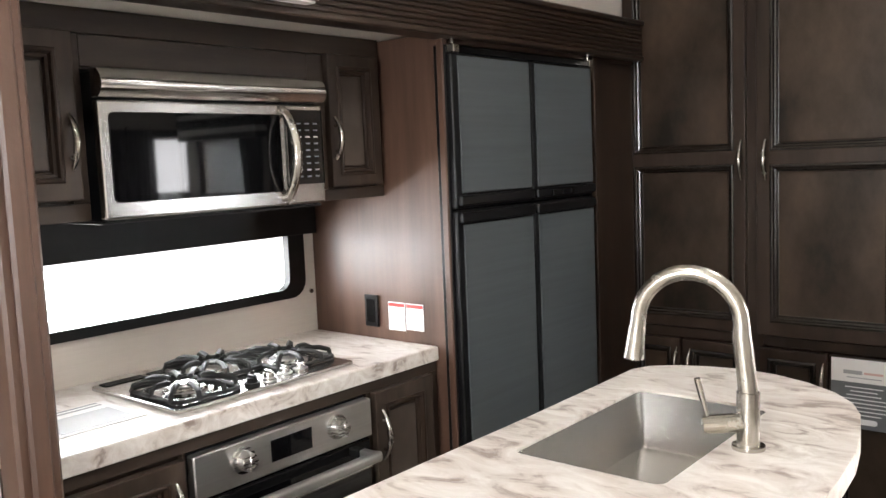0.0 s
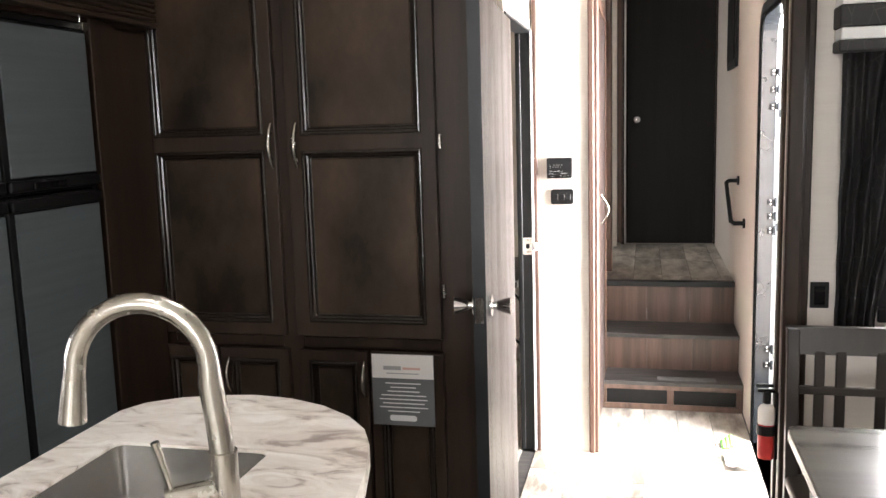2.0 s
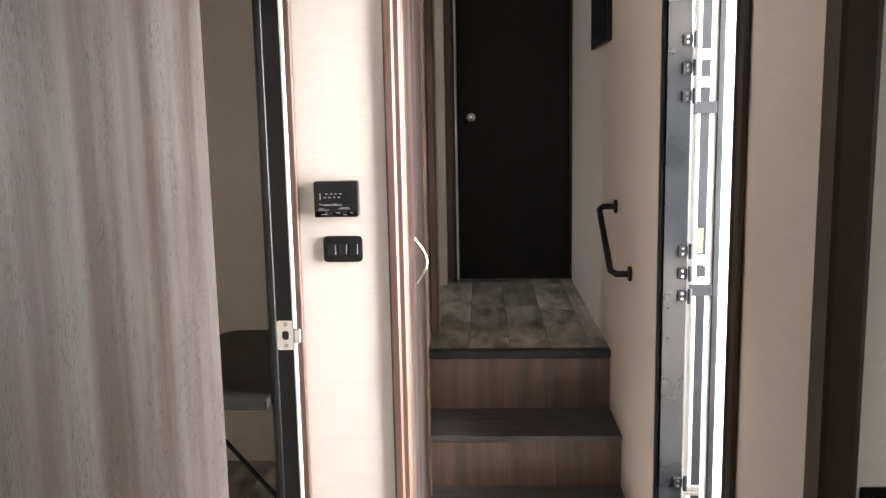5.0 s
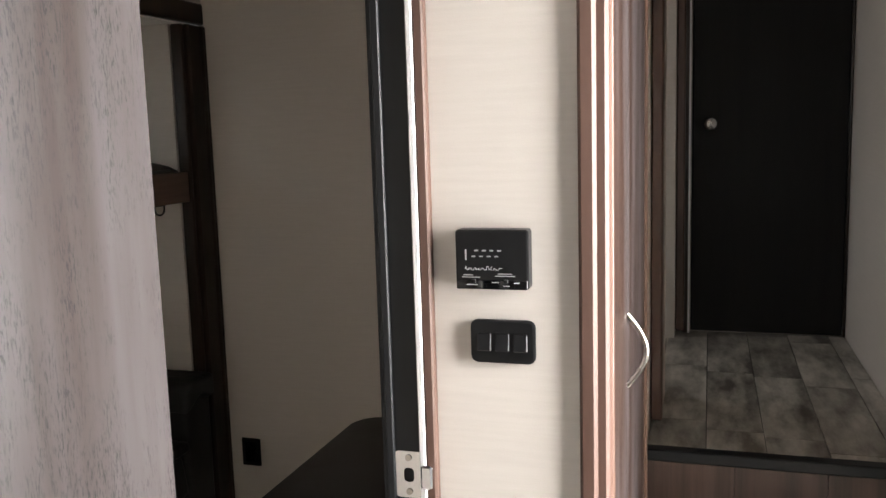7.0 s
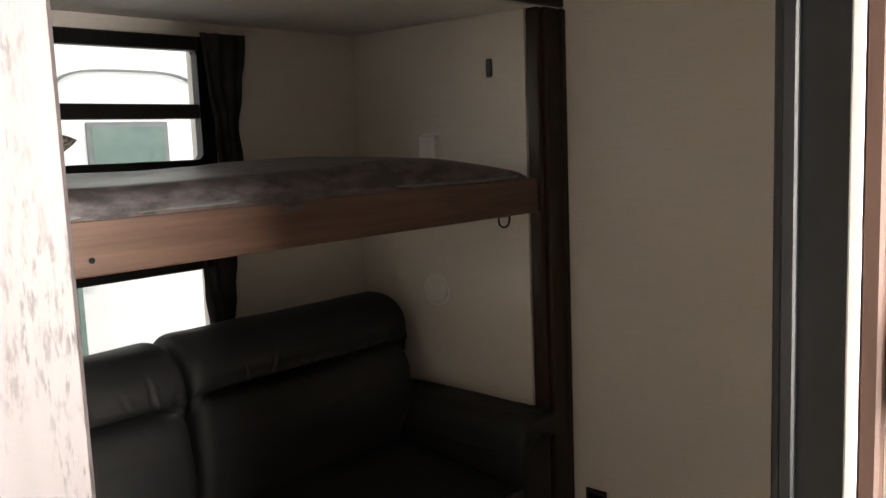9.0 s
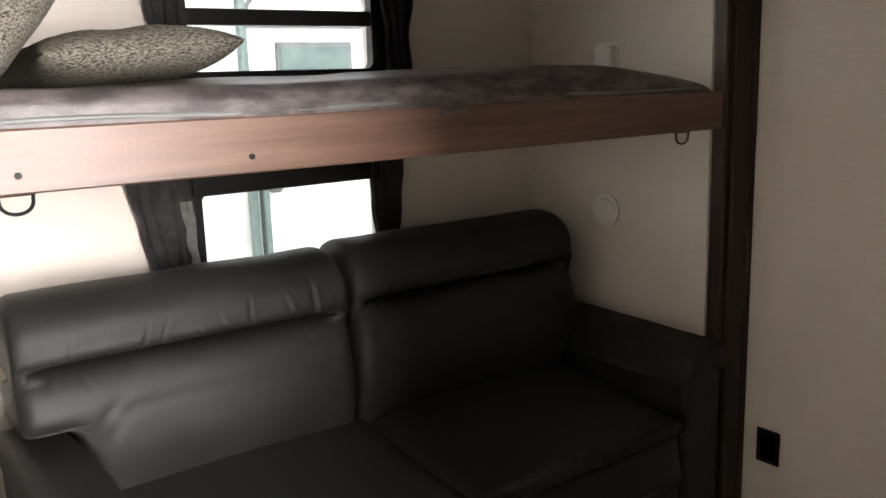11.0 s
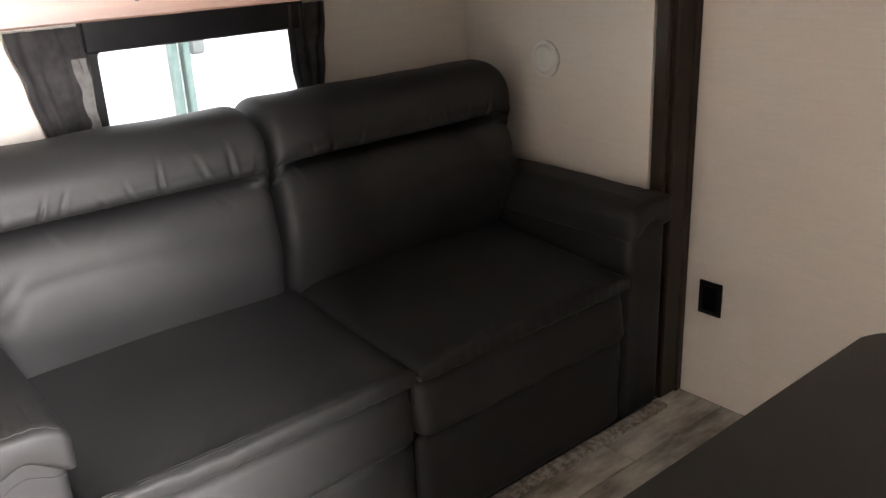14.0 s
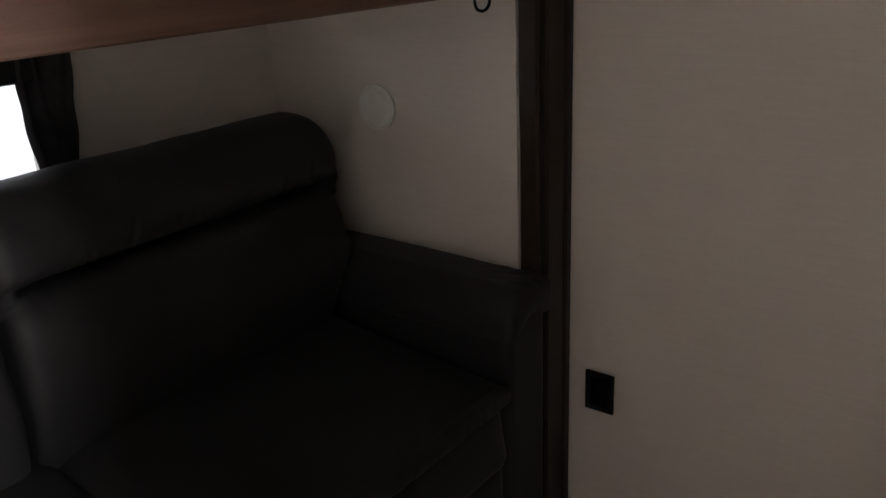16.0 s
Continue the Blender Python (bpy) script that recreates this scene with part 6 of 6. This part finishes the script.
# ---- dinette ----
dw = thing("window_dinette", (1.33, 3.24, 0.86), "black-framed dinette window with a low sliding sash", "window")
part("frame", boxes((1.055, 1.62, 3.205, 3.235, 0.83, 0.872), (1.055, 1.62, 3.205, 3.235, 1.655, 1.69), (1.055, 1.085, 3.205, 3.235, 0.872, 1.655), (1.59, 1.62, 3.205, 3.235, 0.872, 1.655), bevel=0.003), black_plastic, dw)
part("crossbar", boxes((1.085, 1.59, 3.212, 3.245, 1.237, 1.287), bevel=0.003), black_plastic, dw)
for z0, z1 in ((0.872, 1.237), (1.287, 1.655)):
    g = part("pane", boxes((1.07, 1.6, 3.25, 3.254, z0 - 0.005, z1 + 0.005)), glass, dw)
    g.visible_shadow = False
val = thing("window_valance", (1.27, 3.17, 1.6), "dark valance with a cream band over the dinette curtain", "valance")
part("lower_band", boxes((0.905, 1.66, 3.11, 3.2, 1.6, 1.632), bevel=0.004), branch_cloth, val)
part("cream_band", boxes((0.91, 1.655, 3.114, 3.2, 1.632, 1.665), bevel=0.003), white_trim, val, "cream band")
part("upper_band", boxes((0.905, 1.66, 3.11, 3.2, 1.665, 1.725), bevel=0.004), branch_cloth, val)
part("top_band", boxes((0.91, 1.655, 3.114, 3.2, 1.725, 1.755), bevel=0.003), white_trim, val, "cream band")
part("crown_band", boxes((0.905, 1.66, 3.11, 3.2, 1.755, 1.83), bevel=0.004), branch_cloth, val)
c = curtain("curtain", 3.2, 0.93, 1.15, 0.815, 1.61, 0.85, "long dark curtain printed with thin branches", branch_cloth, 5, 0.05, 0.0, "y", "", 0.5, 0.0)

chair = thing("dining_chair", (0.955, 2.86, 0), "espresso wood slat-back dining chair", "chair")
for x in (0.785, 1.125):
    bm = bmesh.new()
    prism(bm, [(2.94, 0.0), (2.975, 0.0), (2.945, 0.44), (2.965, 0.865), (2.94, 0.865), (2.915, 0.44)], "x", x - 0.016, x + 0.016, bevel=0.003)
    part("back_post", bm, chair_wood, chair)
    part("leg", boxes((x - 0.017, x + 0.017, 2.56, 2.594, 0.0, 0.43), bevel=0.004), chair_wood, chair)
bm = bmesh.new()
prism(bm, [(2.938, 0.8), (2.96, 0.8), (2.972, 0.872), (2.95, 0.872)], "x", 0.768, 1.143, bevel=0.004)
part("top_rail", bm, chair_wood, chair)
part("mid_rail", boxes((0.8, 1.11, 2.934, 2.952, 0.69, 0.712), bevel=0.003), chair_wood, chair)
part("low_rail", boxes((0.8, 1.11, 2.926, 2.946, 0.53, 0.556), bevel=0.003), chair_wood, chair)
for x in (0.852, 0.905, 1.005, 1.058):
    part("slat", boxes((x - 0.013, x + 0.013, 2.936, 2.95, 0.55, 0.81), bevel=0.003), chair_wood, chair)
part("seat", boxes((0.77, 1.14, 2.55, 2.94, 0.43, 0.465), bevel=0.012, seg=3), chair_wood, chair)
table = thing("dinette_table", (1.15, 2.1, 0), "dark glossy dinette table", "table")
bm = bmesh.new()
prism(bm, rounded(0.705, 1.6, 1.45, 2.52, 0.03, 4), "z", 0.722, 0.75, bevel=0.004)
part("tabletop", bm, table_mat, table)
for x in (0.78, 1.52):
    for y in (1.53, 2.44):
        part("leg", boxes((x - 0.03, x + 0.03, y - 0.03, y + 0.03, 0.0, 0.722), bevel=0.004), chair_wood, table)

sw2 = thing("window_side", (1.74, 2.7, 0.95), "wide black-framed window beside the dinette table", "window")
bm = bmesh.new()
ring_prism(bm, rounded(2.17, 3.215, 0.92, 1.68, 0.04, 4), rounded(2.22, 3.185, 0.97, 1.63, 0.03, 4), "x", 1.725, 1.75)
part("frame", bm, black_plastic, sw2)
g = part("pane", boxes((1.775, 1.78, 2.19, 3.195, 0.94, 1.66)), glass, sw2)
g.visible_shadow = False
curtain("curtain", 1.70, 2.2, 2.99, 0.9, 1.68, 0.9, "dark curtain drawn across part of the side window", branch_cloth, 12, 0.03, 0.0, "x", "", 0.0, 0.5)
rw = thing("window_rear", (0.2, -2.42, 1.05), "wide black-framed rear window", "window")
bm = bmesh.new()
ring_prism(bm, rounded(-0.63, 1.03, 1.02, 1.88, 0.04, 4), rounded(-0.58, 0.98, 1.07, 1.83, 0.03, 4), "y", -2.41, -2.385)
part("frame", bm, black_plastic, rw)
g = part("pane", boxes((-0.61, 1.01, -2.44, -2.435, 1.04, 1.86)), glass, rw)
g.visible_shadow = False

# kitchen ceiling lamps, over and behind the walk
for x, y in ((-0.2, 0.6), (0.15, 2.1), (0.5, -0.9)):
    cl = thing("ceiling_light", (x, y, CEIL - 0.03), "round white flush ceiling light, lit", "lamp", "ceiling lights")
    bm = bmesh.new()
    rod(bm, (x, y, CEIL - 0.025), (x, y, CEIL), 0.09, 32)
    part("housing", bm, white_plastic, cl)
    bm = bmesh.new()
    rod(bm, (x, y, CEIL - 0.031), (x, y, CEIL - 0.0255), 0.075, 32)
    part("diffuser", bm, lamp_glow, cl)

# ---- outside ----
structure("ground", boxes((-60, 60, -60, 60, -0.9, -0.8)), asphalt, "pale gravel lot", "ground")
# added self-lit ring round the lot; its glow stands in for bright distance
glow_ring = bmesh.new()
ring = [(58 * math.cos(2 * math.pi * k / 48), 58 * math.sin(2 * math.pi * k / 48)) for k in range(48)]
prism(glow_ring, ring, "z", -1.0, 26.0)
bmesh.ops.delete(glow_ring, geom=[f for f in glow_ring.faces if len(f.verts) > 4], context="FACES")
structure("backdrop", glow_ring, backdrop_glow, "added glowing white ring that whites out the view outside", "sky")
far = thing("neighbour_camper", (-6.2, 4.0, -0.8), "white camper parked alongside", "camper")
part("wall", boxes((-6.6, -6.2, 0.0, 11.0, -0.3, 2.9), bevel=0.03), far_white, far)
bm = bmesh.new()
arch = [(6.2, 1.79)] + [(6.83 + 0.63 * math.copysign(abs(math.cos(q)) ** 0.6, math.cos(q)), 1.79 + 0.29 * math.sin(q) ** 0.6) for q in [math.pi * (1 - k / 16) for k in range(17)]][1:-1] + [(7.46, 1.79)]
inside = [(6.83 + (y - 6.83) * 0.95, 1.805 + (z - 1.79) * 0.9) for y, z in arch]
ring_prism(bm, arch, inside, "x", -6.2, -6.17)
part("window", bm, far_grey, far, "grey rubber window surround")
nw = part("window", boxes((-6.205, -6.18, 6.46, 7.14, 1.0, 1.68), bevel=0.01), far_grey, far)
part("pane", boxes((-6.182, -6.176, 6.5, 7.1, 1.04, 1.64)), far_green, nw)
part("awning_arm", boxes((-6.18, -6.08, 6.14, 6.19, -0.3, 2.3), bevel=0.01), far_green, far)
part("awning_arm", boxes((-6.18, -6.08, 6.235, 6.285, -0.3, 0.62), bevel=0.01), far_green, far)
part("arm_bracket", boxes((-6.16, -6.1, 6.3, 6.42, 0.52, 0.72), bevel=0.02), far_grey, far)
for y in (2.6, 3.5):
    bm = bmesh.new()
    rod(bm, (-6.45, y, -0.45), (-6.22, y, -0.45), 0.35, 28)
    part("wheel", bm, black_plastic, far)
shed = thing("dealer_building", (14, 18, -0.8), "low white building with a brown eave", "building")
part("wall", boxes((4.0, 24, 16, 20, -0.8, 2.2)), far_white, shed)
part("roof", boxes((3.8, 25, 15.6, 21, 2.2, 2.5), bevel=0.05), far_dark, shed)
for k in range(8):
    part("window", boxes((5.0 + 0.66 * k, 5.5 + 0.66 * k, 15.96, 16.0, 0.75, 1.65), bevel=0.01), far_glass, shed)

# ---- planks ----
fo = bpy.data.objects["floor"]
plank_field(fo, -0.07, 0.86, 3.0, 4.775, -0.006, 0.155, 0.92, "y", seed=2, cap=70)
plank_field(fo, -1.3, -0.128, 3.56, 5.572, -0.006, 0.155, 0.92, "y", seed=3, cap=80)
plank_field(fo, -1.13, 0.86, -2.4, 2.97, -0.006, 0.155, 0.92, "y", seed=4, cap=100)
plank_field(deck, 0.18, 0.864, 5.31, 6.7, 0.553, 0.155, 0.61, "y", seed=5, cap=40)
